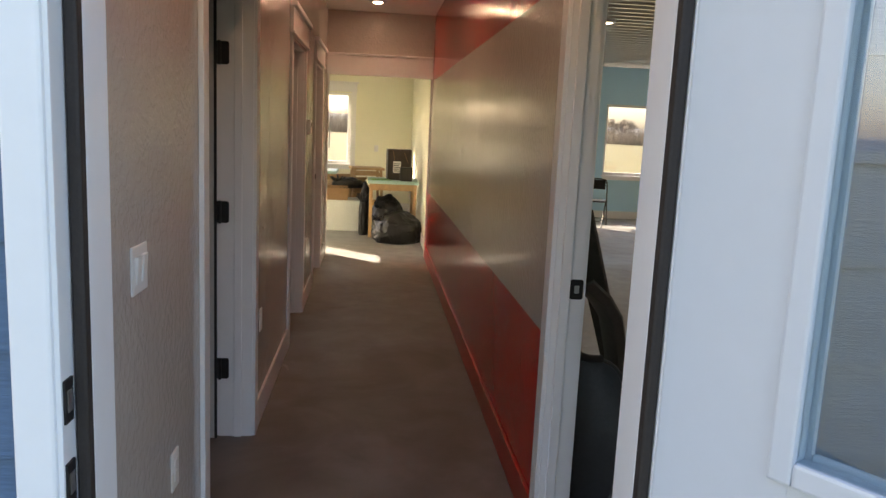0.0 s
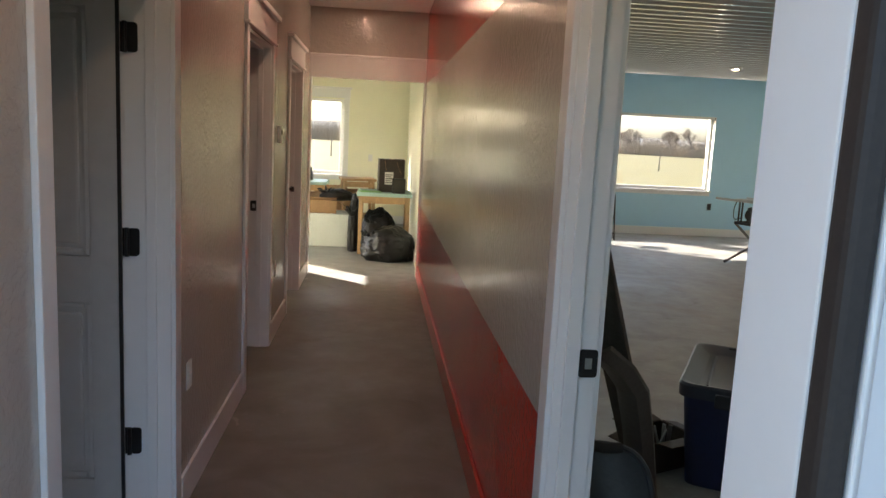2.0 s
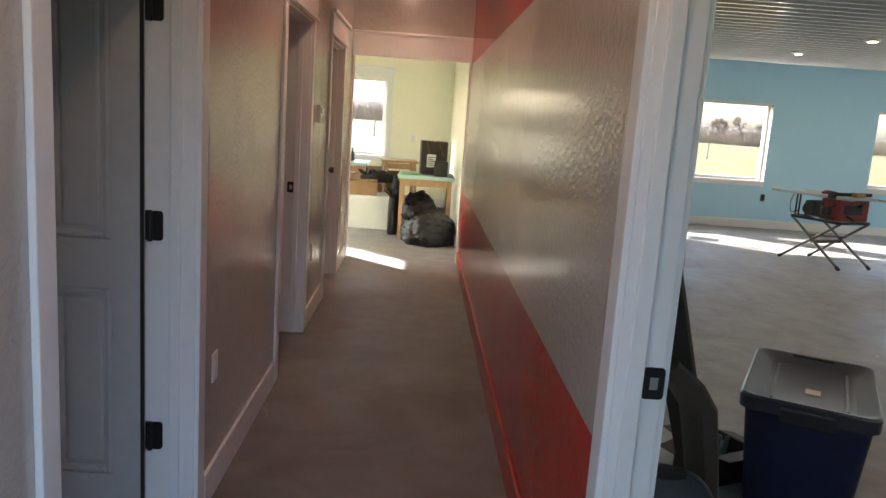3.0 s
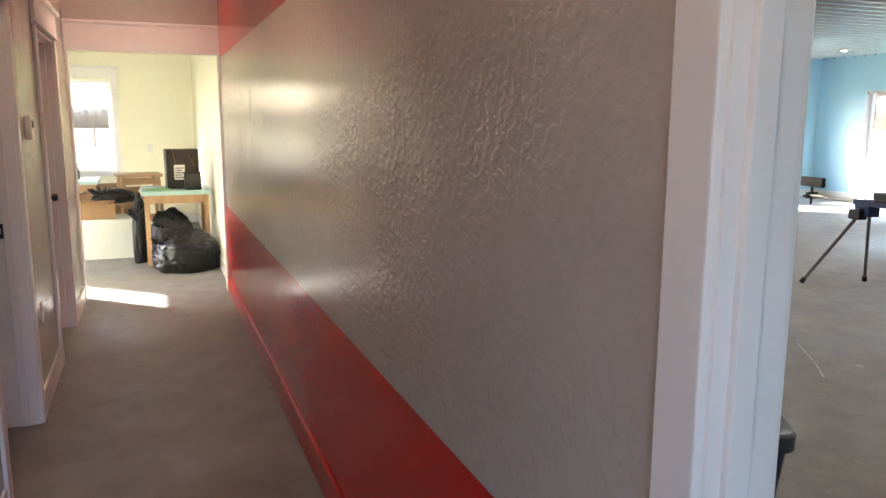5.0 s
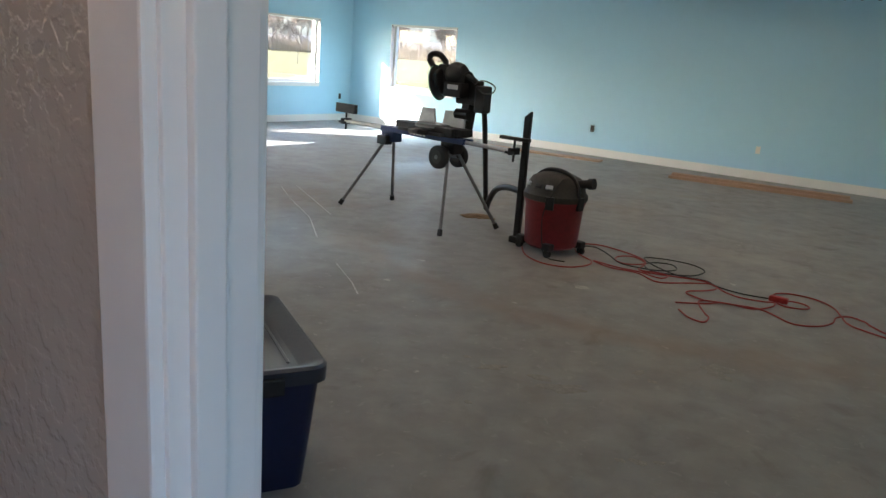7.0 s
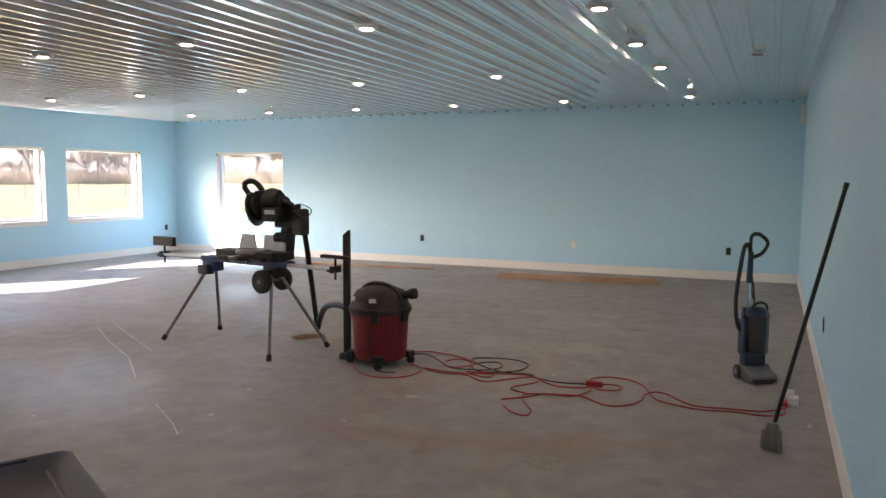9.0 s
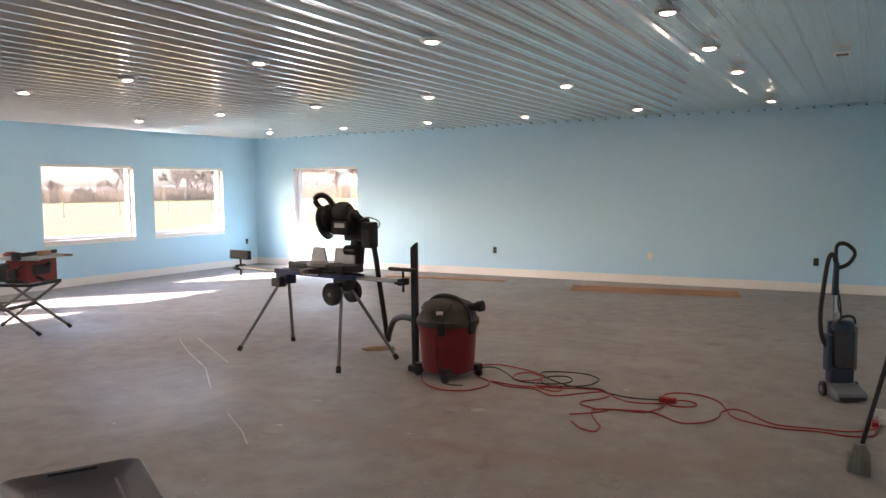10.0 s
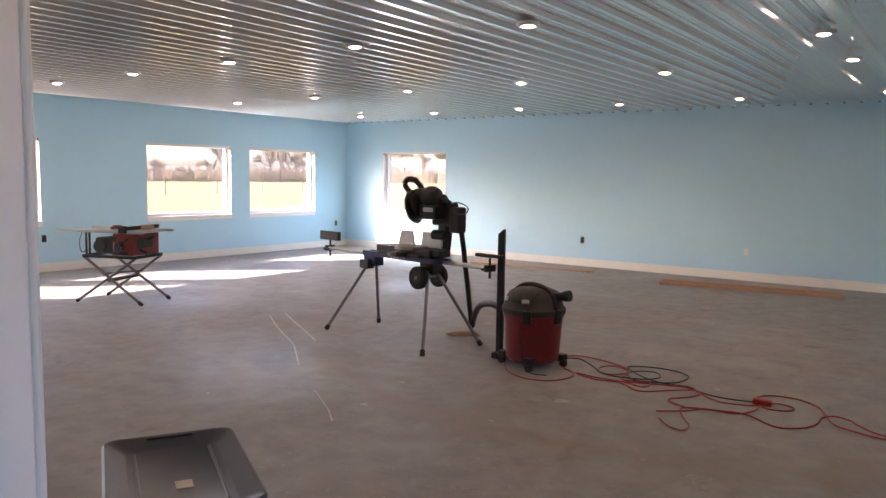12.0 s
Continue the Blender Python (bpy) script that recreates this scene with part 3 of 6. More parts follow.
for y0, y1 in ((-0.014, 0.0), (T, T + 0.014)):
    for x0, x1, z0, z1 in ((LX0, LX0 + 0.04, LZ0, LZ1), (LX1 - 0.04, LX1, LZ0, LZ1), (LX0 + 0.04, LX1 - 0.04, LZ0, LZ0 + 0.04), (LX0 + 0.04, LX1 - 0.04, LZ1 - 0.04, LZ1)):
        bm = bmesh.new()
        box(bm, x0, x1, y0, y1, z0, z1, 0.006)
        part("glass_frame", bm, FRONTPAINT, leaf)
bm = bmesh.new()
box(bm, LX0 + 0.03, LX1 - 0.03, T / 2 - 0.003, T / 2 + 0.003, LZ0 + 0.03, LZ1 - 0.03)
g = part("glass", bm, DOORGLASS, leaf, "clear glass pane")
g.visible_shadow = False


# ---- windows ----
def window(name, m, w, z0, z1, depth, label, craftsman=False):
    """A picture window in a reveal; local x along the wall from its left edge, y outwards, 0 at the room's face."""
    top = thing(name, label, "window", m, kind="structure")
    h = z1 - z0
    for nm, x0, x1, za, zb, y0, y1 in (
            ("reveal", 0, 0.012, z0 + 0.012, z1 - 0.012, 0.002, depth - 0.06), ("reveal", w - 0.012, w, z0 + 0.012, z1 - 0.012, 0.002, depth - 0.06),
            ("reveal", 0, w, z1 - 0.012, z1, 0.002, depth - 0.06)):
        bm = bmesh.new()
        box(bm, x0, x1, y0, y1, za, zb, 0.001)
        part(nm, bm, TRIM, top)
    bm = bmesh.new()
    box(bm, -0.02, w + 0.02, -0.028, depth - 0.06, z0 - 0.012, z0 + 0.012, 0.005)
    part("window_sill", bm, TRIM, top)
    bm = bmesh.new()
    box(bm, 0.0, w, -0.014, 0.0, z0 - 0.075, z0 - 0.013, 0.004)
    part("apron", bm, TRIM, top)
    f = 0.05
    for x0, x1, za, zb in ((0.012, 0.012 + f, z0 + 0.012, z1 - 0.012), (w - 0.012 - f, w - 0.012, z0 + 0.012, z1 - 0.012), (0.012 + f, w - 0.012 - f, z0 + 0.012, z0 + 0.012 + f), (0.012 + f, w - 0.012 - f, z1 - 0.012 - f * 0.6, z1 - 0.012)):
        bm = bmesh.new()
        box(bm, x0, x1, depth - 0.10, depth - 0.02, za, zb, 0.006)
        part("window_frame", bm, PLATE, top)
    bm = bmesh.new()
    box(bm, 0.05, w - 0.05, depth - 0.062, depth - 0.056, z0 + 0.05, z1 - 0.03)
    g = part("pane", bm, WINGLASS, top)
    g.visible_shadow = False
    if craftsman:
        for x0, x1, za, zb, out in ((-0.09, 0.0, z0 - 0.012, z1 + 0.02, 0.02), (w, w + 0.09, z0 - 0.012, z1 + 0.02, 0.02), (-0.1, w + 0.1, z1 + 0.02, z1 + 0.17, 0.022), (-0.13, w + 0.13, z1 + 0.17, z1 + 0.2, 0.045)):
            bm = bmesh.new()
            box(bm, x0, x1, -out - 0.01, -0.01, za, zb, 0.004)
            part("casing", bm, TRIM, top)
    else:
        # rolled shade under the head
        bm = bmesh.new()
        rod(bm, (0.02, 0.03, z1 - 0.03), (w - 0.02, 0.03, z1 - 0.03), 0.016)
        part("shade_roll", bm, PLATE, top, "rolled-up white shade", smooth=True)
        for x in (0.016, w - 0.016):
            bm = bmesh.new()
            box(bm, x - 0.006, x + 0.006, 0.005, 0.055, z1 - 0.055, z1 - 0.013, 0.003)
            part("shade_bracket", bm, BLACKPLASTIC, top)
    return top


for k, (a, b) in enumerate(NWIN):
    window("window_%d" % (k + 1), pose(a, YN, 0), b - a, WZ0, WZ1, 0.2, "white picture window in the blue wall, looking on a field")
window("window_5", pose(XE, EW[1], 0, 0, 0, -90), EW[1] - EW[0], WZ0, WZ1, 0.2, "white picture window in the blue wall with sun below it")
window("window_6", pose(-1.30, YN, 0), 0.88, 0.80, 2.08, 0.2, "white window with wide craftsman casing in the yellow room", True)
window("window_7", pose(XW, WW[0], 0, 0, 0, 90), WW[1] - WW[0], WZ0, 2.20, 0.2, "white window in the yellow room's outer wall")


# ---- recessed lights ----
def ceiling_light(x, y, z, label="round recessed ceiling light, lit warm white", face=None):
    top = thing("ceiling_light", label, "light", pose(x, y, z), "recessed ceiling lights")
    bm = bmesh.new()
    lathe(bm, [(0.047, -0.003), (0.056, -0.016), (0.078, -0.014), (0.092, -0.003), (0.093, 0.014), (0.048, 0.014)], 28)
    part("trim_ring", bm, STEEL, top, "brushed metal ring", smooth=True)
    bm = bmesh.new()
    lathe(bm, [(0.001, -0.022), (0.030, -0.0205), (0.046, -0.015), (0.0465, -0.003), (0.001, -0.002)], 28)
    part("diffuser", bm, face or LAMPFACE, top, "glowing diffuser", smooth=True)
    return top


one = ceiling_light(5.522, 2.9, CEIL - 0.015)
grid = [(x, y) for y in (2.9, 4.72, 6.53, 8.33, 10.14, 11.95) for x in (2.52, 5.52, 8.51, 11.52)] + [(7.014, 2.9)]
for x, y in grid:
    if (x, y) != (5.52, 2.9):
        copy_thing(one, pose(x, y, CEIL - 0.015))
for y in (8.0, 5.0, 2.0):
    ceiling_light(0.0, y, CEIL - 0.003, face=HALLFACE)


# ---- switches and outlets ----
def wall_plate(name, m, mat, label, kind="outlet", gang=1):
    """A cover plate; local x across, z up, y out of the wall."""
    top = thing(name, label, "outlet" if kind == "outlet" else "switch", m)
    w = 0.036 if gang == 1 else 0.058
    bm = bmesh.new()
    box(bm, -w, w, 0, 0.006, -0.058, 0.058, 0.003)
    part("cover_plate", bm, mat, top)
    if kind == "outlet":
        for z in (-0.02, 0.02):
            bm = bmesh.new()
            box(bm, -0.016, 0.016, 0.004, 0.009, z - 0.014, z + 0.014, 0.003)
            part("socket", bm, mat, top)
    else:
        for g in range(gang):
            x = (g - (gang - 1) / 2) * 0.046
            bm = bmesh.new()
            vs = box(bm, x - 0.016, x + 0.016, 0.003, 0.010, -0.033, 0.033, 0.002)
            for v in bm.verts:
                if v.co.y > 0.006 and v.co.z > 0:
                    v.co.y += 0.004
            part("rocker", bm, mat, top)
    return top


wall_plate("light_switch", pose(XL, 1.82, 1.165, 0, 0, -90), PLATE, "white double rocker switch on the greige wall", "switch", 2)
wall_plate("wall_outlet", pose(XL, 2.12, 0.51, 0, 0, -90), PLATE, "white outlet on the greige hall wall")
wall_plate("wall_outlet", pose(XL, 3.80, 0.52, 0, 0, -90), PLATE, "white outlet on the greige hall wall")
wall_plate("wall_outlet", pose(XL, 6.36, 0.50, 0, 0, -90), PLATE, "white outlet on the greige hall wall")
wall_plate("wall_outlet", pose(XE, 7.78, 0.48, 0, 0, 90), BLACKPLASTIC, "black outlet on the light blue wall")
wall_plate("wall_outlet", pose(XE, 4.89, 0.47, 0, 0, 90), PLATE, "white outlet on the light blue wall")
wall_plate("wall_outlet", pose(XE, 2.38, 0.46, 0, 0, 90), BLACKPLASTIC, "black outlet on the light blue wall")
wall_plate("wall_outlet", pose(12.65, YN, 0.52, 0, 0, 180), BLACKPLASTIC, "black outlet on the light blue wall")
wall_plate("wall_outlet", pose(6.14, YN, 0.53, 0, 0, 180), BLACKPLASTIC, "black outlet with a plug on the light blue wall")
wall_plate("wall_outlet", pose(6.76, YS, 0.48, 0, 0, 0), BLACKPLASTIC, "black outlet on the light blue wall")
wall_plate("light_switch", pose(0.05, YN - 0.01, 1.12, 0, 0, 180), PLATE, "white switch on the pale yellow wall", "switch", 1)
th = thing("thermostat", "small white thermostat on the greige hall wall", "thermostat", pose(XL, 6.40, 1.49, 0, 0, -90))
bm = bmesh.new()
box(bm, -0.05, 0.05, 0, 0.03, -0.062, 0.062, 0.008)
part("case", bm, PLATE, th)
bm = bmesh.new()
box(bm, -0.03, 0.03, 0.028, 0.0315, 0.0, 0.04, 0.001)
part("display", bm, material("dim display", (0.12, 0.13, 0.12), 0.2), th)

# ---- outdoors ----
def field():
    m = material("dry field grass", (0.108, 0.084, 0.015), 0.9, grain=0.3, scale=0.35, bump=0.6, bump_scale=12, second=(0.084, 0.072, 0.015), distance=0.05)
    nt = m.node_tree
    n, link = nt.nodes, nt.links.new
    b = n["Principled BSDF"]
    last = b.inputs["Base Color"].links[0].from_socket
    tc = [x for x in n if x.type == "TEX_COORD"][0]
    sx = n.new("ShaderNodeSeparateXYZ")
    link(tc.outputs["Object"], sx.inputs[0])
    lawn = n.new("ShaderNodeMapRange")
    lawn.inputs["From Min"].default_value, lawn.inputs["From Max"].default_value = 10.0, 1.0
    lawn.inputs["To Max"].default_value = 0.9
    link(sx.outputs["Y"], lawn.inputs["Value"])
    mx = n.new("ShaderNodeMix")
    mx.data_type = "RGBA"
    link(lawn.outputs[0], mx.inputs["Factor"])
    link(last, mx.inputs["A"])
    mx.inputs["B"].default_value = (0.06, 0.07, 0.03, 1)
    link(mx.outputs["Result"], b.inputs["Base Color"])
    return m


GRASS = field()
bm = bmesh.new()
n = 40
rad = [0] + [2500 * (k / n) ** 3 + 0.5 * k for k in range(1, n + 1)]
rings = []
for r in rad[1:]:
    rings.append([bm.verts.new((5 + r * math.cos(a * math.tau / 64), 7 + r * math.sin(a * math.tau / 64), -0.15 + (noise.noise(Vector((math.cos(a * math.tau / 64) * r * 0.01, math.sin(a * math.tau / 64) * r * 0.01, 3))) * min(1.0, max(0, r - 25) / 100) * 0.8))) for a in range(64)])
c = bm.verts.new((5, 7, -0.15))
for a in range(64):
    bm.faces.new((c, rings[0][a], rings[0][(a + 1) % 64]))
for p, q in zip(rings, rings[1:]):
    for a in range(64):
        bm.faces.new((p[a], q[a], q[(a + 1) % 64], p[(a + 1) % 64]))
solid("ground", bm, GRASS, "dry yellow-green winter grass field", "ground", smooth=True)


# ---- tools in the blue room ----
SAWBLUE = material("dark blue enamel", (0.018, 0.034, 0.12), 0.4, 0.2, grain=0.2, scale=10, bump=0.1)
CANRED = material("red plastic drum", (0.23, 0.014, 0.02), 0.42, grain=0.25, scale=4, bump=0.08, second=(0.15, 0.013, 0.017))
DUSTY = material("dusty black plastic", (0.02, 0.019, 0.018), 0.65, grain=0.3, scale=6, bump=0.2, second=(0.055, 0.047, 0.037))
HOSE = material("ribbed black hose", (0.012, 0.012, 0.013), 0.5, grain=0.2, scale=30, bump=0.8, bump_scale=1.0)
SAWRED = material("red saw housing", (0.24, 0.022, 0.015), 0.45, grain=0.2, scale=9, bump=0.1)
BLADE = material("saw blade", (0.35, 0.36, 0.36), 0.35, 0.9, grain=0.3, scale=10, bump=0.05)

DARKSTEEL = material("grey painted steel", (0.22, 0.215, 0.21), 0.45, 0.4, grain=0.15, scale=12)
stand = thing("saw_stand", "folding grey and blue rolling stand for the mitre saw", "stand", pose(6.02, 6.37, 0, 0, 0, -98.9))
for x0, y0, x1, y1, nm in ((-0.42, 0.03, -0.74, 0.34, 0), (-0.42, -0.03, -0.79, -0.31, 1), (0.42, 0.03, 0.76, 0.33, 2), (0.42, -0.03, 0.70, -0.36, 3)):
    bm = bmesh.new()
    rod(bm, (x0, y0, 0.76), (x1, y1, 0.03), 0.0155, seg=12)
    leg = part("leg", bm, DARKSTEEL, stand, smooth=True)
    bm = bmesh.new()
    d = Vector((x1 - x0, y1 - y0, -0.73)).normalized()
    e = Vector((x1, y1, 0.03))
    rod(bm, e - d * 0.03, e + d * 0.022, 0.022, 0.024, seg=12)
    part("rubber_foot", bm, RUBBER, leg, smooth=True)
for x in (-0.42, 0.42):
    bm = bmesh.new()
    box(bm, x - 0.09, x + 0.09, -0.06, 0.06, 0.69, 0.83, 0.012)
    bar(bm, (x, -0.1, 0.735), (x, 0.1, 0.735), 0.05, 0.05)
    part("leg_hub", bm, SAWBLUE if x < 0 else BLACKPLASTIC, stand, "dark blue folding hub" if x < 0 else "")
bm = bmesh.new()
box(bm, -0.52, -0.38, -0.11, -0.02, 0.66, 0.75, 0.015)
part("carry_handle", bm, BLACKPLASTIC, stand)
for y in (-0.05, 0.05):
    bm = bmesh.new()
    bar(bm, (-0.52, y, 0.815), (0.62, y, 0.815), 0.035, 0.05)
    part("rail", bm, SAWBLUE, stand, "dark blue steel rail")
bm = bmesh.new()
for x in range(5):
    bar(bm, (-0.08 + 0.045 * x, -0.0705, 0.816), (-0.052 + 0.045 * x, -0.0705, 0.816), 0.004, 0.018, 0)
part("brand_mark", bm, PLATE, stand, "pale unreadable lettering")
for x0, x1 in ((-1.15, -0.3), (0.45, 1.16)):
    bm = bmesh.new()
    rod(bm, (x0, -0.03, 0.81), (x1, -0.03, 0.81), 0.016)
    rod(bm, (x0, 0.03, 0.81), (x1, 0.03, 0.81), 0.016)
    part("extension_arm", bm, STEEL, stand, smooth=True)
for x in (-1.16, 1.16):
    bm = bmesh.new()
    box(bm, x - 0.02, x + 0.02, -0.06, 0.06, 0.78, 0.84, 0.006)
    rod(bm, (x, 0, 0.72), (x, 0, 0.90), 0.011)
    rod(bm, (x - 0.05, -0.05, 0.80), (x + 0.05, -0.05, 0.80), 0.012)
    part("arm_bracket", bm, BLACKMETAL, stand)
    bm = bmesh.new()
    bar(bm, (x - 0.16, 0, 0.918), (x + 0.16, 0, 0.918), 0.05, 0.045 if x < 0 else 0.03, 0.006)
    if x < 0:
        box(bm, x - 0.16, x + 0.16, -0.02, 0.02, 0.90, 0.99, 0.004)
    part("work_support", bm, BLACKMETAL, stand)
for y in (-0.13, 0.13):
    bm = bmesh.new()
    vs = bmesh.ops.create_cone(bm, cap_ends=True, segments=28, radius1=0.108, radius2=0.108, depth=0.06, matrix=pose(0.39, y, 0.655, 90))
    bmesh.ops.bevel(bm, geom=[e for e in bm.edges if e.calc_length() < 0.03], offset=0.012, segments=2, affect="EDGES", profile=0.5)
    wheel = part("wheel", bm, RUBBER, stand, smooth=True)
    for r, d2, mt in ((0.07, 0.066, DUSTY), (0.022, 0.08, DARKSTEEL)):
        bm = bmesh.new()
        bmesh.ops.create_cone(bm, cap_ends=True, segments=20, radius1=r, radius2=r * 0.85, depth=d2, matrix=pose(0.39, y, 0.655, 90))
        part("rim", bm, mt, wheel, smooth=True)
bm = bmesh.new()
rod(bm, (0.39, -0.13, 0.655), (0.39, 0.13, 0.655), 0.01)
bar(bm, (0.39, 0, 0.65), (0.39, 0, 0.74), 0.05, 0.03)
part("axle", bm, STEEL, stand)

saw = thing("mitre_saw", "black sliding compound mitre saw, head raised, on a stand", "saw", pose(6.02, 6.37, 0, 0, 0, -98.9))
bm = bmesh.new()
box(bm, -0.18, 0.54, -0.14, 0.10, 0.842, 0.925, 0.014)
box(bm, -0.26, -0.17, -0.10, 0.06, 0.86, 0.925, 0.01)
box(bm, 0.53, 0.62, -0.10, 0.06, 0.86, 0.925, 0.01)
box(bm, -0.12, 0.46, -0.20, -0.14, 0.845, 0.875, 0.012)
box(bm, 0.08, 0.3, -0.26, 0.2, 0.843, 0.888, 0.02)
part("base", bm, BLACKPLASTIC, saw)
bm = bmesh.new()
bmesh.ops.create_cone(bm, cap_ends=True, segments=40, radius1=0.17, radius2=0.165, depth=0.03, matrix=pose(0.19, -0.03, 0.922))
bar(bm, (0.19, -0.2, 0.88), (0.19, -0.32, 0.87), 0.06, 0.035)
part("turntable", bm, DARKSTEEL, saw, "grey cast turntable", smooth=True)
for x0, x1 in ((-0.09, 0.15), (0.24, 0.52)):
    bm = bmesh.new()
    vs = box(bm, x0, x1, 0.03, 0.055, 0.926, 1.07)
    for v in bm.verts:
        if v.co.z > 1.0:
            v.co.x += 0.05 if x0 < 0.1 and v.co.x < 0 else -0.03 if x0 < 0.1 else 0.03 if v.co.x < 0.3 else 0
    bmesh.ops.bevel(bm, geom=list(bm.edges), offset=0.004, segments=1, affect="EDGES", profile=0.5)
    box(bm, x0 + 0.04, x1 - 0.04, 0.055, 0.085, 0.926, 0.97, 0.005)
    part("fence", bm, ALU, saw, "bare aluminium fence")
bm = bmesh.new()
bmesh.ops.create_cone(bm, cap_ends=True, segments=48, radius1=0.152, radius2=0.152, depth=0.003, matrix=pose(0.16, 0.02, 1.31, 0, 78, 14))
part("blade", bm, BLADE, saw)
bm = bmesh.new()
turn = pose(0.16, 0.02, 1.31, 0, 78, 14)
tube(bm, [tuple(turn @ Vector((0.158 * math.cos(a * 0.262), 0.158 * math.sin(a * 0.262), 0))) for a in range(24)], 0.006, 6, closed=True, steps=2)
part("lower_guard_rim", bm, material("greenish clear guard", (0.16, 0.36, 0.26), 0.3, grain=0.1, scale=10), saw, "greenish clear guard rim", smooth=True)
bm = bmesh.new()
lathe(bm, [(0.02, -0.035), (0.15, -0.03), (0.165, -0.01), (0.165, 0.012), (0.14, 0.03), (0.02, 0.035)], 36)
for v in list(bm.verts):
    if v.co.x < -0.03 and v.co.y < 0.04:
        v.co.x *= 0.55
bmesh.ops.transform(bm, matrix=pose(0.20, 0.06, 1.36, 0, 78, 14), verts=bm.verts)
part("upper_guard", bm, BLACKPLASTIC, saw, smooth=True)
bm = bmesh.new()
tube(bm, [(0.13, -0.02, 1.45), (0.10, -0.05, 1.52), (0.13, -0.04, 1.565), (0.20, -0.01, 1.56), (0.25, 0.03, 1.49)], 0.027, 8)
part("handle", bm, BLACKPLASTIC, saw, smooth=True)
bm = bmesh.new()
bmesh.ops.create_uvsphere(bm, u_segments=20, v_segments=12, radius=1, matrix=pose(0.36, 0.06, 1.40) @ Matrix.Diagonal((0.13, 0.10, 0.11, 1)))
box(bm, 0.17, 0.34, -0.01, 0.09, 1.38, 1.485, 0.03)
part("gear_housing", bm, BLACKPLASTIC, saw, smooth=True)
bm = bmesh.new()
rod(bm, (0.2, 0.06, 1.34), (0.50, 0.08, 1.36), 0.085, 0.075, seg=20)
rod(bm, (0.34, 0.03, 1.44), (0.46, 0.04, 1.44), 0.06, 0.05, seg=16)
box(bm, 0.30, 0.52, -0.05, 0.12, 1.20, 1.33, 0.02)
part("motor", bm, BLACKPLASTIC, saw, smooth=True)
bm = bmesh.new()
box(bm, 0.36, 0.49, -0.056, -0.05, 1.27, 1.31, 0.002)
part("rating_plate", bm, ALU, saw, "small pale plate")
bm = bmesh.new()
for z in (1.20, 1.31):
    rod(bm, (0.40, 0.10, z), (0.44, 0.42, z - 0.02), 0.016)
box(bm, 0.36, 0.62, 0.06, 0.16, 1.14, 1.36, 0.02)
bar(bm, (0.46, 0.12, 0.9), (0.5, 0.12, 1.2), 0.11, 0.09)
rod(bm, (0.40, 0.06, 1.05), (0.56, 0.06, 1.05), 0.05, seg=16)
part("slide_arm", bm, BLACKMETAL, saw)
bm = bmesh.new()
box(bm, 0.60, 0.72, 0.05, 0.16, 1.08, 1.32, 0.02)
part("dust_chute", bm, BLACKPLASTIC, saw)
bm = bmesh.new()
tube(bm, [(0.62, 0.02, 1.33), (0.76, -0.02, 1.37), (0.88, 0.0, 1.33), (0.84, 0.02, 1.27), (0.72, 0.04, 1.26), (0.64, 0.05, 1.29)], 0.0055, 6)
part("power_cord_loop", bm, BLACKPLASTIC, saw, smooth=True)

# dust hose from the saw to the vacuum
hose = thing("vacuum_hose", "black ribbed hose between mitre saw and shop vacuum", "hose")
bm = bmesh.new()
tube(bm, [(6.0, 5.90, 1.40), (6.03, 5.78, 1.33), (6.27, 5.84, 1.1), (6.52, 5.94, 0.65), (6.76, 6.05, 0.25), (6.84, 6.08, 0.06)], 0.026, 12, steps=10)
part("riser", bm, HOSE, hose, smooth=True)
bm = bmesh.new()
tube(bm, [(6.84, 6.07, 0.035), (6.79, 6.01, 0.15), (6.60, 5.82, 0.31), (6.28, 5.48, 0.41), (5.99, 5.1, 0.42)], 0.03, 12, steps=10)
part("inlet_hose", bm, HOSE, hose, smooth=True)

vac = thing("shop_vacuum", "red and dusty black wet-dry shop vacuum on casters", "vacuum", pose(5.93, 4.83, 0, 0, 0, -12))
bm = bmesh.new()
lathe(bm, [(0.205, 0.055), (0.225, 0.075), (0.245, 0.40), (0.255, 0.43), (0.262, 0.445), (0.262, 0.46), (0.01, 0.46)], 40)
part("drum", bm, CANRED, vac, "scuffed dark red drum", smooth=True)
bm = bmesh.new()
lathe(bm, [(0.265, 0.458), (0.272, 0.47), (0.272, 0.505), (0.25, 0.53), (0.24, 0.585), (0.205, 0.64), (0.13, 0.672), (0.01, 0.68)], 40)
part("motor_lid", bm, DUSTY, vac, "dusty black motor head", smooth=True)
bm = bmesh.new()
tube(bm, [(-0.02, -0.26, 0.50), (-0.02, -0.235, 0.60), (-0.01, -0.13, 0.68), (0.0, 0.0, 0.70), (0.0, 0.13, 0.68), (0.0, 0.235, 0.60), (0.0, 0.26, 0.5)], 0.018, 8)
part("carry_handle", bm, BLACKPLASTIC, vac, smooth=True)
for a in (150, 182, 205):
    bm = bmesh.new()
    box(bm, -0.03, 0.03, -0.012, 0.02, 0, 0.035, 0.006)
    bmesh.ops.transform(bm, matrix=pose(0, 0, 0, 0, 0, a - 90 + 180) @ pose(0, -0.245, 0.565, -25), verts=bm.verts)
    part("vent", bm, ALU if a != 182 else BLACKPLASTIC, vac)
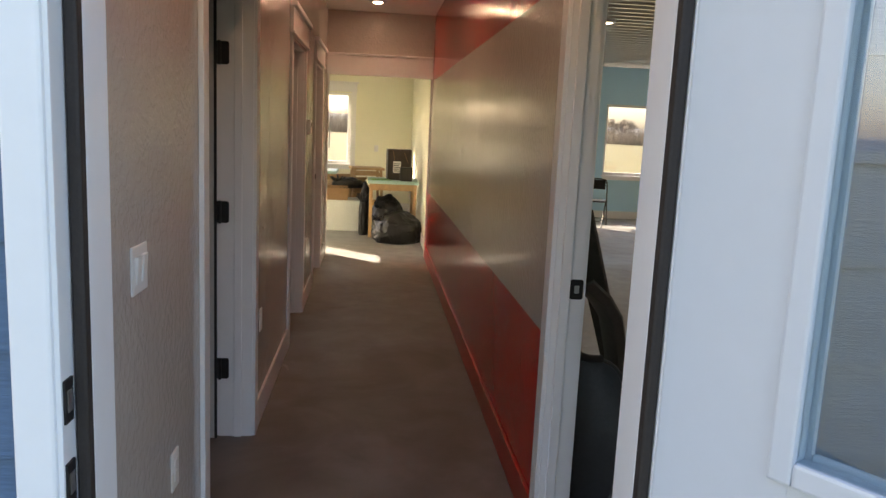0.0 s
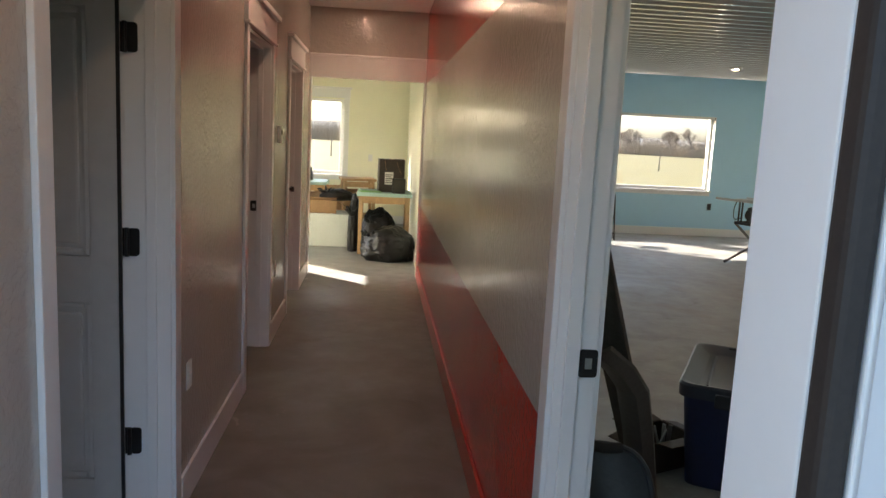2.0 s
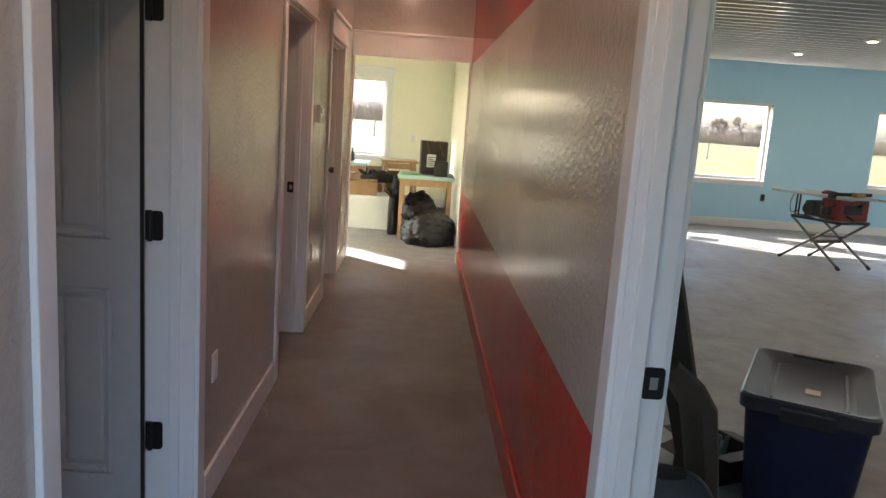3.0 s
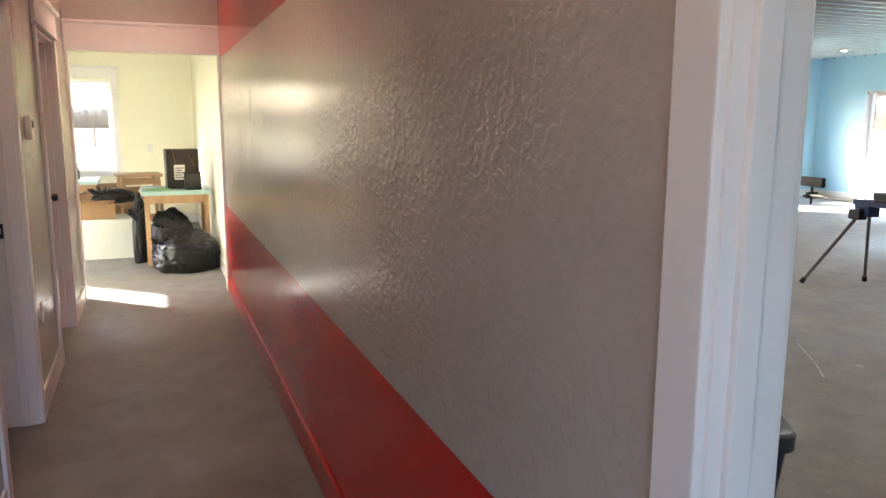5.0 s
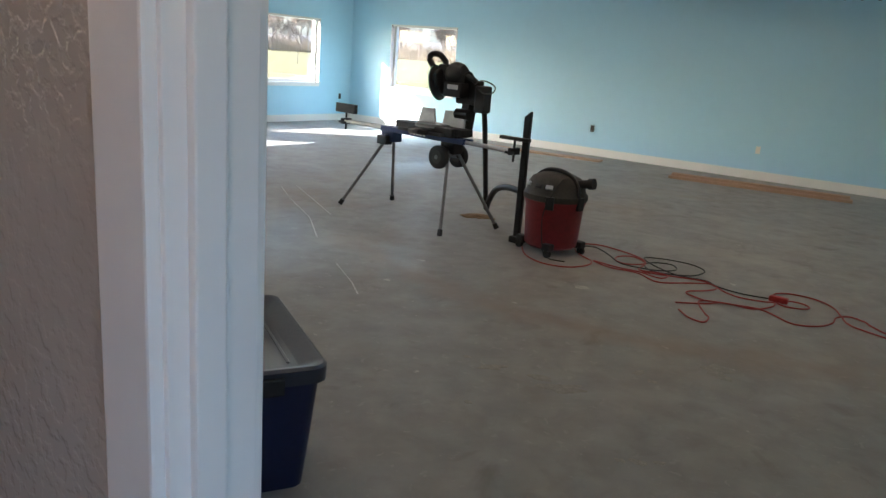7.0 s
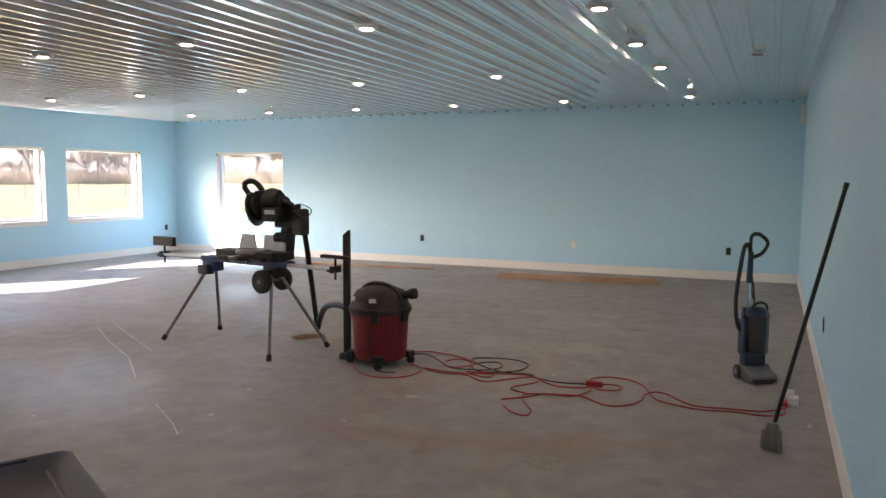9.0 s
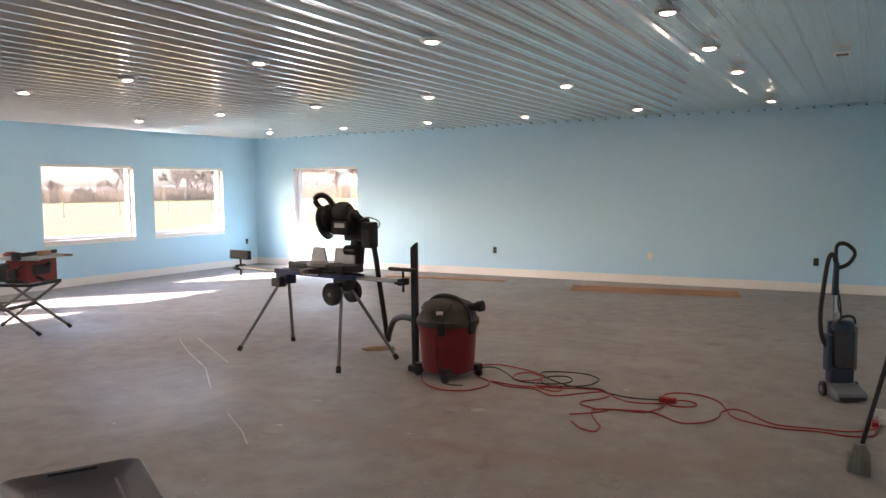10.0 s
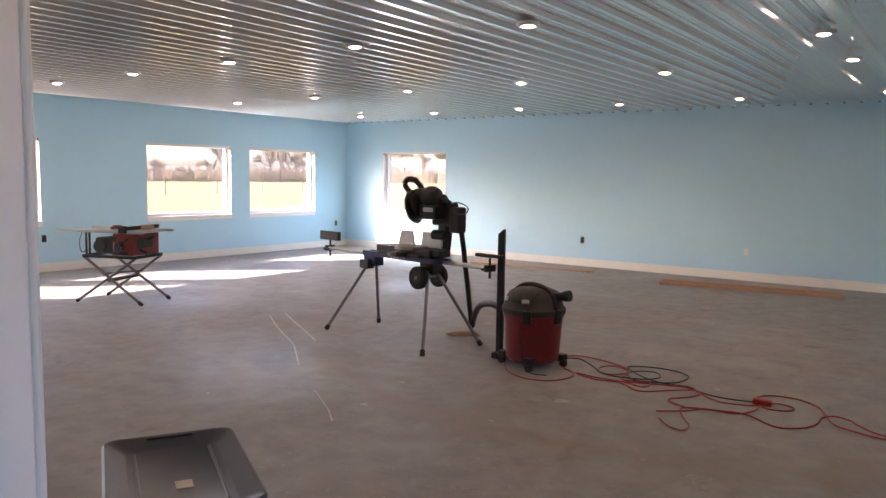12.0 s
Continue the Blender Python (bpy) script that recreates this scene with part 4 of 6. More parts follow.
for a in (0, 120, 180, 300):
    bm = bmesh.new()
    box(bm, -0.035, 0.035, -0.014, 0.016, 0.40, 0.51, 0.008)
    bmesh.ops.transform(bm, matrix=pose(0, 0, 0, 0, 0, a) @ pose(0, -0.268, 0), verts=bm.verts)
    part("latch", bm, BLACKPLASTIC, vac)
bm = bmesh.new()
rod(bm, (0.04, -0.2, 0.61), (0.06, -0.31, 0.63), 0.036, seg=16)
rod(bm, (0.057, -0.29, 0.627), (0.065, -0.335, 0.635), 0.046, seg=16)
part("exhaust_port", bm, BLACKPLASTIC, vac, smooth=True)
for a in (35, 125, 215, 305):
    bm = bmesh.new()
    x, y = 0.245 * math.cos(radians(a)), 0.245 * math.sin(radians(a))
    box(bm, x - 0.04, x + 0.04, y - 0.04, y + 0.04, 0.055, 0.115, 0.014)
    c = part("caster_bracket", bm, BLACKPLASTIC, vac)
    bm = bmesh.new()
    rod(bm, (x * 1.08 - 0.015, y * 1.08, 0.032), (x * 1.08 + 0.015, y * 1.08, 0.032), 0.032, seg=16)
    rod(bm, (x * 1.08, y * 1.08, 0.04), (x * 1.08, y * 1.08, 0.07), 0.01)
    part("caster_wheel", bm, RUBBER, c, smooth=True)
bm = bmesh.new()
tube(bm, [(-0.16, -0.19, 0.66), (-0.23, -0.16, 0.55), (-0.262, -0.1, 0.35), (-0.262, -0.13, 0.1), (-0.27, -0.2, 0.02), (-0.2, -0.33, 0.01)], 0.005, 6)
part("power_cord", bm, BLACKPLASTIC, vac, smooth=True)

wand = thing("vacuum_wand", "black flat-sided wand standing upright by the shop vacuum", "vacuum wand", pose(5.95, 5.175, 0))
bm = bmesh.new()
vs = box(bm, -0.025, 0.025, -0.03, 0.03, 0.05, 1.12)
for v in bm.verts:
    if v.co.z > 1:
        v.co.z += 0.03 if v.co.y < 0 else -0.02
bmesh.ops.bevel(bm, geom=[e for e in bm.edges if abs(e.verts[0].co.z - e.verts[1].co.z) > 0.5], offset=0.012, segments=3, affect="EDGES", profile=0.5)
part("tube", bm, BLACKPLASTIC, wand)
bm = bmesh.new()
vs = box(bm, -0.06, 0.06, -0.07, 0.05, 0.0, 0.06, 0.015)
part("nozzle", bm, BLACKPLASTIC, wand)

# ---- cords on the floor ----
CORD = material("red extension cord", (0.36, 0.028, 0.028), 0.5, grain=0.15, scale=20)
def cord(name, pts, mat, label, r=0.0055):
    top = thing(name, label, "cord")
    bm = bmesh.new()
    random.seed(len(pts))
    tube(bm, [(x, y, r + 0.0015 + (0.004 if k % 3 == 1 else 0)) for k, (x, y) in enumerate(pts)], r, 6, steps=7)
    part("cable", bm, mat, top, smooth=True)
    return top


c1 = cord("extension_cord", [(5.93, 5.11), (5.60, 4.88), (5.49, 4.66), (5.55, 4.46), (5.73, 4.37), (5.89, 4.42), (5.99, 4.56), (6.12, 4.68), (6.33, 4.75), (6.47, 4.63), (6.42, 4.38), (6.33, 4.16), (6.18, 4.07), (6.03, 4.16), (6.08, 4.28), (6.22, 4.32), (6.31, 4.23), (6.21, 4.07), (5.96, 4.03), (5.98, 3.87), (5.96, 3.79), (5.85, 3.82), (5.88, 3.99), (5.88, 4.19), (5.91, 4.41), (5.81, 4.21), (5.85, 4.0), (5.73, 3.79), (5.89, 3.6), (6.02, 3.47), (5.93, 3.4), (5.79, 3.44), (5.69, 3.53), (5.61, 3.52), (5.53, 3.37)], CORD, "loosely coiled red extension cord lying on concrete")
c2 = cord("extension_cord", [(5.19, 3.44), (5.06, 3.33), (5.05, 3.23), (5.17, 3.23), (5.24, 3.28), (5.46, 3.39), (5.55, 3.36), (5.60, 3.18), (5.65, 3.0), (5.50, 2.78), (5.57, 2.63), (5.74, 2.57), (5.89, 2.57), (5.98, 2.5), (5.95, 2.4), (5.88, 2.35), (5.74, 2.2), (5.78, 1.98), (5.82, 1.76), (5.95, 1.62), (6.1, 1.58)], CORD, "red extension cord trailing over the concrete to a splitter")
cord("extension_cord", [(5.33, 3.51), (5.45, 3.35), (5.6, 3.25), (5.62, 3.06), (5.77, 2.97), (5.91, 2.98), (5.87, 3.05), (5.82, 3.2), (5.89, 3.33), (5.98, 3.42), (6.04, 3.54), (6.0, 3.74), (5.94, 3.9), (5.89, 3.98)], CORD, "red extension cord doubled back on itself on the concrete")
cord("extension_cord", [(5.94, 2.94), (6.03, 2.9), (6.05, 2.81), (5.99, 2.76), (5.9, 2.79), (5.88, 2.91), (5.98, 3.0), (6.14, 3.03), (6.26, 2.94), (6.26, 2.77), (6.13, 2.63), (5.96, 2.55), (5.8, 2.48), (5.71, 2.35), (5.68, 2.17), (5.72, 1.95), (5.70, 1.76), (5.80, 1.63), (6.0, 1.62)], CORD, "red extension cord looping from a connector on the concrete")
bm = bmesh.new()
box(bm, 6.07, 6.17, 1.53, 1.60, 0.0, 0.055, 0.01)
box(bm, 6.10, 6.14, 1.56, 1.63, 0.05, 0.10, 0.01)
part("splitter", bm, PLATE, c2, "white three-way plug splitter")
bm = bmesh.new()
box(bm, 6.0, 6.09, 1.60, 1.64, 0.002, 0.035, 0.008)
part("plug", bm, CORD, c2)
cord("power_cord", [(6.26, 4.74), (6.35, 4.6), (6.22, 4.41), (6.04, 4.24), (6.0, 4.09), (6.07, 3.9), (6.21, 3.81), (6.33, 3.89), (6.29, 4.02), (6.16, 4.06), (5.99, 3.92), (6.11, 3.68), (6.27, 3.62), (6.39, 3.64), (6.5, 3.79), (6.48, 4.01), (6.36, 4.14), (6.2, 4.0), (6.06, 3.75), (6.07, 3.53), (5.99, 3.41), (5.95, 3.22), (5.98, 3.02)], BLACKPLASTIC, "black power cord lying in loops on the concrete", 0.005)
bm = bmesh.new()
box(bm, 5.935, 5.985, 2.90, 3.03, 0.004, 0.045, 0.01)
part("plug", bm, CORD, c1, "red cord connector")

# ---- lumber along the east wall ----
PINE = material("fresh pine lumber", (0.46, 0.30, 0.20), 0.6, grain=0.25, scale=3, bump=0.15, bump_scale=20, stretch=(8, 1, 8), second=(0.36, 0.225, 0.145))
def board(name, a, b, w, h, z, label, mat=PINE):
    a, b = Vector((*a, 0)), Vector((*b, 0))
    d = b - a
    ob = thing(name, label, "lumber", pose((a.x + b.x) / 2, (a.y + b.y) / 2, z, 0, 0, math.degrees(math.atan2(-d.x, d.y))))
    bm = bmesh.new()
    box(bm, -w / 2, w / 2, -d.length / 2, d.length / 2, 0, h, 0.003)
    part("plank", bm, mat, ob)
    return ob


board("board", (11.64, 5.80), (11.96, 3.30), 0.14, 0.042, 0, "pine board lying on the concrete by the wall")
board("board", (11.68, 5.77), (11.99, 3.34), 0.12, 0.04, 0.0425, "pine board stacked on another board")
board("board", (12.02, 9.55), (12.26, 7.22), 0.2, 0.03, 0, "pale pine board lying on the concrete by the wall")

# ---- upright vacuum ----
VACBLUE = material("dark blue vacuum plastic", (0.012, 0.03, 0.065), 0.35, grain=0.15, scale=8, bump=0.05)
SMOKED = material("smoked clear plastic", (0.06, 0.065, 0.075), 0.15, grain=0.2, scale=5)
HEADGREY = material("pale grey clear plastic", (0.20, 0.21, 0.22), 0.2, grain=0.15, scale=12, bump=0.05)
CHROME = material("chromed tube", (0.75, 0.75, 0.76), 0.15, 1.0)
uv = thing("upright_vacuum", "dark blue upright vacuum cleaner with clear bin", "vacuum", pose(6.72, 1.835, 0, 0, 0, -62) @ Matrix.Diagonal((0.8, 0.8, 0.96, 1)))
bm = bmesh.new()
box(bm, -0.14, 0.14, -0.20, 0.05, 0.015, 0.12, 0.02)
for v in bm.verts:
    if v.co.y < -0.08 and v.co.z > 0.06:
        v.co.z -= 0.045
part("floor_head", bm, HEADGREY, uv, "pale grey clear floor head", smooth=True)
bm = bmesh.new()
box(bm, -0.12, 0.12, -0.203, -0.196, 0.02, 0.045, 0.002)
part("front_bumper", bm, BLACKPLASTIC, uv)
for x in (-0.15, 0.15):
    bm = bmesh.new()
    rod(bm, (x - 0.018, 0.07, 0.058), (x + 0.018, 0.07, 0.058), 0.058, seg=20)
    w = part("wheel", bm, RUBBER, uv, smooth=True)
    bm = bmesh.new()
    rod(bm, (x - 0.02, 0.07, 0.058), (x + 0.02, 0.07, 0.058), 0.026, seg=16)
    part("hub", bm, HEADGREY, w, smooth=True)
bm = bmesh.new()
box(bm, -0.115, 0.115, 0.0, 0.13, 0.10, 0.24, 0.035)
box(bm, -0.125, -0.085, 0.02, 0.15, 0.20, 0.50, 0.018)
box(bm, -0.10, 0.12, 0.09, 0.15, 0.22, 0.60, 0.02)
part("body", bm, VACBLUE, uv, "dark blue body", smooth=True)
bm = bmesh.new()
lathe(bm, [(0.075, 0.235), (0.088, 0.25), (0.098, 0.50), (0.094, 0.535), (0.07, 0.55)], 28, (0.015, 0.035, 0))
part("dust_bin", bm, SMOKED, uv, "clear grey dust bin", smooth=True)
bm = bmesh.new()
box(bm, 0.088, 0.122, -0.02, 0.10, 0.22, 0.57, 0.012)
part("side_rail", bm, HEADGREY, uv, "grey side rail", smooth=True)
bm = bmesh.new()
lathe(bm, [(0.095, 0.53), (0.105, 0.545), (0.10, 0.585), (0.07, 0.61), (0.01, 0.615)], 28, (0.015, 0.045, 0))
part("bin_lid", bm, VACBLUE, uv, smooth=True)
bm = bmesh.new()
tube(bm, [(-0.06, 0.0, 0.59), (-0.04, -0.02, 0.64), (0.03, -0.02, 0.655), (0.09, 0.0, 0.63), (0.11, 0.02, 0.58)], 0.012, 8)
part("carry_handle", bm, BLACKPLASTIC, uv, smooth=True)
bm = bmesh.new()
rod(bm, (-0.03, 0.10, 0.36), (-0.03, 0.14, 0.86), 0.02, seg=14)
part("tube", bm, CHROME, uv, "chromed telescopic tube", smooth=True)
bm = bmesh.new()
rod(bm, (-0.03, 0.138, 0.80), (-0.01, 0.165, 1.06), 0.032, 0.026, seg=14)
part("wand_grip", bm, VACBLUE, uv, smooth=True)
bm = bmesh.new()
tube(bm, [(-0.01, 0.16, 1.04), (-0.015, 0.17, 1.12), (-0.01, 0.16, 1.20), (0.05, 0.14, 1.215), (0.12, 0.12, 1.17), (0.13, 0.11, 1.12), (0.08, 0.13, 1.05), (0.01, 0.16, 1.02)], 0.017, 8)
part("handle", bm, BLACKPLASTIC, uv, smooth=True)
bm = bmesh.new()
tube(bm, [(-0.02, 0.16, 1.06), (-0.04, 0.16, 1.12), (-0.09, 0.15, 1.10), (-0.13, 0.14, 0.92), (-0.17, 0.12, 0.66), (-0.16, 0.1, 0.48), (-0.10, 0.1, 0.38), (-0.07, 0.1, 0.36)], 0.021, 10, steps=8)
part("hose", bm, HOSE, uv, smooth=True)
bm = bmesh.new()
tube(bm, [(0.03, 0.13, 0.56), (0.04, 0.16, 0.7), (0.0, 0.16, 0.88), (0.02, 0.17, 0.72), (0.06, 0.15, 0.6)], 0.008, 6)
part("cord_wrap", bm, BLACKPLASTIC, uv, smooth=True)

# ---- broom ----
BRISTLE = material("grey-green bristles", (0.31, 0.32, 0.28), 0.8, grain=0.4, scale=60, bump=0.5, bump_scale=200, stretch=(1, 1, 0.05))
br = thing("broom", "angle broom with black handle leaning on the blue wall", "broom")
foot, tip = Vector((5.07, 1.70, 0.13)), Vector((5.05, 1.385, 1.58))
bm = bmesh.new()
rod(bm, foot, tip, 0.0125, seg=12)
rod(bm, tip - (tip - foot).normalized() * 0.02, tip + (tip - foot).normalized() * 0.012, 0.0145, seg=12)
part("handle", bm, BLACKMETAL, br, smooth=True)
bm = bmesh.new()
box(bm, 5.035, 5.10, 1.645, 1.765, 0.07, 0.17)
for v in bm.verts:
    if v.co.z > 0.15:
        v.co.y = 1.70 + (v.co.y - 1.705) * 0.45
bmesh.ops.bevel(bm, geom=list(bm.edges), offset=0.008, segments=2, affect="EDGES", profile=0.5)
part("head", bm, BRISTLE, br, "grey-green moulded head")
bm = bmesh.new()
random.seed(5)
for k in range(90):
    x, y = random.uniform(5.042, 5.092), random.uniform(1.652, 1.758)
    rod(bm, (x, y, 0.11), (x + (x - 5.067) * 0.9, y + (y - 1.705) * 0.12, 0.002 + (y - 1.64) * 0.1), 0.004, 0.006, seg=5)
part("bristles", bm, BRISTLE, br)

# ---- table saw ----
ts = thing("table_saw", "orange jobsite table saw on a grey folding stand", "saw", pose(5.47, 10.37, 0, 0, 0, -69))
GREYTUBE = material("grey powder-coated tube", (0.17, 0.155, 0.14), 0.5, 0.5, grain=0.15, scale=10)
for y in (-0.27, 0.27):
    for a, b in (((-0.36, y * 0.9, 0.56), (0.455, y, 0.02)), ((0.36, y * 0.9, 0.56), (-0.455, y, 0.02))):
        bm = bmesh.new()
        rod(bm, a, b, 0.017, seg=10)
        leg = part("leg", bm, GREYTUBE, ts, smooth=True)
        bm = bmesh.new()
        e, d = Vector(b), (Vector(b) - Vector(a)).normalized()
        rod(bm, e - d * 0.04, e + d * 0.012, 0.022, seg=10)
        part("rubber_foot", bm, RUBBER, leg)
bm = bmesh.new()
rod(bm, (0, -0.26, 0.29), (0, 0.26, 0.29), 0.024)
rod(bm, (-0.1, -0.24, 0.36), (0.1, 0.24, 0.36), 0.01)
part("cross_brace", bm, GREYTUBE, ts)
bm = bmesh.new()
for y in (-0.26, 0.26):
    bar(bm, (-0.36, y, 0.575), (0.36, y, 0.575), 0.04, 0.035)
for x in (-0.36, 0.36):
    bar(bm, (x, -0.26, 0.575), (x, 0.26, 0.575), 0.04, 0.035)
part("stand_frame", bm, BLACKMETAL, ts)
bm = bmesh.new()
vs = box(bm, 0.05, 0.34, -0.25, 0.25, 0.592, 0.86, 0.02)
part("housing", bm, SAWRED, ts, "red housing")
bm = bmesh.new()
box(bm, -0.24, 0.04, -0.2, 0.2, 0.60, 0.80, 0.03)
rod(bm, (-0.16, -0.22, 0.70), (-0.16, -0.12, 0.70), 0.08, seg=18)
rod(bm, (-0.3, -0.1, 0.68), (-0.1, -0.1, 0.68), 0.06, seg=16)
part("motor", bm, BLACKPLASTIC, ts, smooth=True)
for x in (-0.33, -0.28):
    bm = bmesh.new()
    rod(bm, (x, -0.24, 0.58), (x, -0.24, 0.88), 0.012)
    part("post", bm, BLACKMETAL, ts)
bm = bmesh.new()
bmesh.ops.create_cone(bm, cap_ends=True, segments=24, radius1=0.065, radius2=0.06, depth=0.02, matrix=pose(0.16, -0.275, 0.70, 90))
rod(bm, (0.21, -0.28, 0.72), (0.21, -0.33, 0.72), 0.014)
part("handwheel", bm, BLACKPLASTIC, ts, smooth=True)
bm = bmesh.new()
box(bm, 0.02, 0.1, -0.262, -0.25, 0.76, 0.82, 0.004)
part("switch", bm, BLACKPLASTIC, ts)
bm = bmesh.new()
box(bm, 0.06, 0.27, -0.256, -0.249, 0.60, 0.64, 0.004)
bar(bm, (0.08, -0.262, 0.66), (0.28, -0.262, 0.80), 0.018, 0.02)
part("bevel_guide", bm, BLACKMETAL, ts)
bm = bmesh.new()
rod(bm, (0.34, -0.12, 0.66), (0.44, -0.14, 0.63), 0.018, seg=10)
part("lock_knob", bm, BLACKPLASTIC, ts, smooth=True)
bm = bmesh.new()
rod(bm, (0.34, 0.05, 0.78), (0.40, 0.05, 0.81), 0.022, seg=10)
part("lock_knob", bm, BLACKPLASTIC, ts, smooth=True)
bm = bmesh.new()
box(bm, 0.336, 0.346, -0.18, 0.12, 0.68, 0.80, 0.004)
part("side_cover", bm, BLACKPLASTIC, ts)
bm = bmesh.new()
box(bm, -0.40, 0.42, -0.28, 0.28, 0.862, 0.90, 0.006)
part("tabletop", bm, ALU, ts, "grey cast aluminium top")
for y in (-0.30, 0.30):
    bm = bmesh.new()
    bar(bm, (-0.70, y, 0.88), (0.52, y, 0.88), 0.03, 0.03)
    part("fence_rail", bm, STEEL, ts)
bm = bmesh.new()
box(bm, 0.24, 0.29, -0.33, 0.33, 0.902, 0.945, 0.005)
box(bm, 0.22, 0.31, -0.36, -0.31, 0.87, 0.96, 0.008)
part("rip_fence", bm, BLACKMETAL, ts)
bm = bmesh.new()
vs = box(bm, 0.34, 0.42, -0.1, 0.05, 0.902, 0.96, 0.01)
part("push_block", bm, PINE, ts, "small wooden block")
bm = bmesh.new()
tube(bm, [(-0.3, -0.2, 0.65), (-0.42, -0.22, 0.62), (-0.46, -0.2, 0.75), (-0.42, -0.2, 0.86)], 0.006, 6)
part("power_cord", bm, BLACKPLASTIC, ts, smooth=True)
hold = thing("tape_measure", "small orange tape measure lying on the table saw", "tool", pose(5.40, 10.35, 0.902, 0, 0, 20))
bm = bmesh.new()
box(bm, -0.1, 0.1, -0.03, 0.03, 0, 0.03, 0.01)
box(bm, -0.06, 0.04, -0.035, 0.035, 0.02, 0.045, 0.01)
part("case", bm, SAWRED, hold)

# ---- storage tote by the doorway ----
TOTEBLUE = material("navy blue tote plastic", (0.009, 0.016, 0.058), 0.4, grain=0.15, scale=6, bump=0.06)
LIDGREY = material("dark grey lid plastic", (0.036, 0.041, 0.056), 0.33, grain=0.12, scale=5, bump=0.05)
def tote(name, m, L, W, H, body, lid, label, lidded=True, taper=0.86):
    top = thing(name, label, "storage tote", m)
    bm = bmesh.new()
    vs = box(bm, -L / 2, L / 2, -W / 2, W / 2, 0, H - 0.02 if lidded else H)
    for v in bm.verts:
        if v.co.z < 0.01:
            v.co.x *= taper
            v.co.y *= taper - 0.02
    bmesh.ops.bevel(bm, geom=[e for e in bm.edges if abs(e.verts[0].co.z - e.verts[1].co.z) > 0.1], offset=0.05, segments=4, affect="EDGES", profile=0.5)
    part("tub", bm, body, top, smooth=True)
    if lidded:
        # a dished lid: skirt, raised rim, sloping inside, flat panel
        bm = bmesh.new()
        rings = []
        for inset, z, rr in ((-0.02, H - 0.035, 0.06), (-0.022, H + 0.018, 0.06), (-0.012, H + 0.028, 0.055), (0.006, H + 0.026, 0.05), (0.06, H - 0.006, 0.04)):
            a, b = L / 2 - inset, W / 2 - inset
            ring = []
            for cx, cy, start in ((a - rr, b - rr, 0), (rr - a, b - rr, 90), (rr - a, rr - b, 180), (a - rr, rr - b, 270)):
                for k in range(6):
                    t = radians(start + k * 18)
                    ring.append(bm.verts.new((cx + rr * math.cos(t), cy + rr * math.sin(t), z)))
            rings.append(ring)
        for p, q in zip(rings, rings[1:]):
            for k in range(24):
                bm.faces.new((p[k], p[(k + 1) % 24], q[(k + 1) % 24], q[k]))
        bm.faces.new(rings[-1])
        part("lid", bm, lid, top, smooth=True)
        for y in (-0.3, 0.3):
            bm = bmesh.new()
            bar(bm, (-L * 0.36, y * W, H - 0.004), (L * 0.36, y * W, H - 0.004), 0.012, 0.006, 0.002)
            part("lid_rib", bm, lid, top)
        for x in (-1, 1):
            bm = bmesh.new()
            box(bm, x * (L / 2 + 0.02) - 0.016, x * (L / 2 + 0.02) + 0.016, -0.1, 0.1, H - 0.06, H + 0.002, 0.006)
            part("handle", bm, BLACKPLASTIC, top)
    return top


tt = tote("storage_tote", pose(1.99, 4.126, 0, 0, 0, 61), 0.76, 0.48, 0.47, TOTEBLUE, LIDGREY, "large navy storage tote with dark grey lid")
bm = bmesh.new()
box(bm, -0.13, -0.06, -0.04, 0.02, 0.4642, 0.4672)
part("sticker", bm, material("paper sticker", (0.6, 0.54, 0.45), 0.7, grain=0.15, scale=30), tt, "small beige paper sticker")


bm = bmesh.new()
box(bm, 0.362, 0.374, -0.09, 0.09, 0.488, 0.4995, 0.002)
part("handle_slot", bm, BLACKPLASTIC, tt)

# ---- by the doorway: offcuts and scrap leaning on the wall ----
GREYBOARD = material("weathered dark board", (0.075, 0.062, 0.05), 0.7, grain=0.3, scale=4, bump=0.25, bump_scale=25, stretch=(6, 6, 1))
DARKTRIM = material("dark bent vinyl trim", (0.06, 0.052, 0.045), 0.38, grain=0.2, scale=6, bump=0.1)
pl = thing("leaning_board", "dark board leaning on the wall beside the doorway", "board")
bm = bmesh.new()
bar(bm, (0.815, 2.86, 1.24), (1.34, 3.50, 0.012), 0.10, 0.022, 0.002)
part("plank", bm, GREYBOARD, pl)
bt = thing("bent_trim", "dark bent trim strip leaning on the wall", "trim strip")
bm = bmesh.new()
pts = [(0.80, 2.72, 0.98), (0.90, 2.80, 0.90), (0.985, 2.90, 0.80), (1.06, 3.02, 0.62), (1.12, 3.10, 0.40), (1.17, 3.16, 0.18), (1.20, 3.20, 0.005)]
prev = None
for k, p in enumerate(pts):
    p = Vector(p)
    d = (Vector(pts[min(k + 1, 6)]) - Vector(pts[max(k - 1, 0)])).normalized()
    side = Vector((0.82, -0.57, 0))
    side = (side - d * side.dot(d)).normalized()
    nrm = d.cross(side)
    w = 0.05
    ring = [bm.verts.new(p + side * a * w + nrm * b) for a, b in ((-1, 0), (-0.5, 0.02), (0.4, 0.025), (1, 0.0), (1, -0.012), (0.4, 0.010), (-0.5, 0.006), (-1, -0.012))]
    if prev:
        for i in range(8):
            bm.faces.new((prev[i], prev[(i + 1) % 8], ring[(i + 1) % 8], ring[i]))
    else:
        bm.faces.new(ring)
    prev = ring
bm.faces.new(prev[::-1])
part("strip", bm, DARKTRIM, bt, smooth=True)
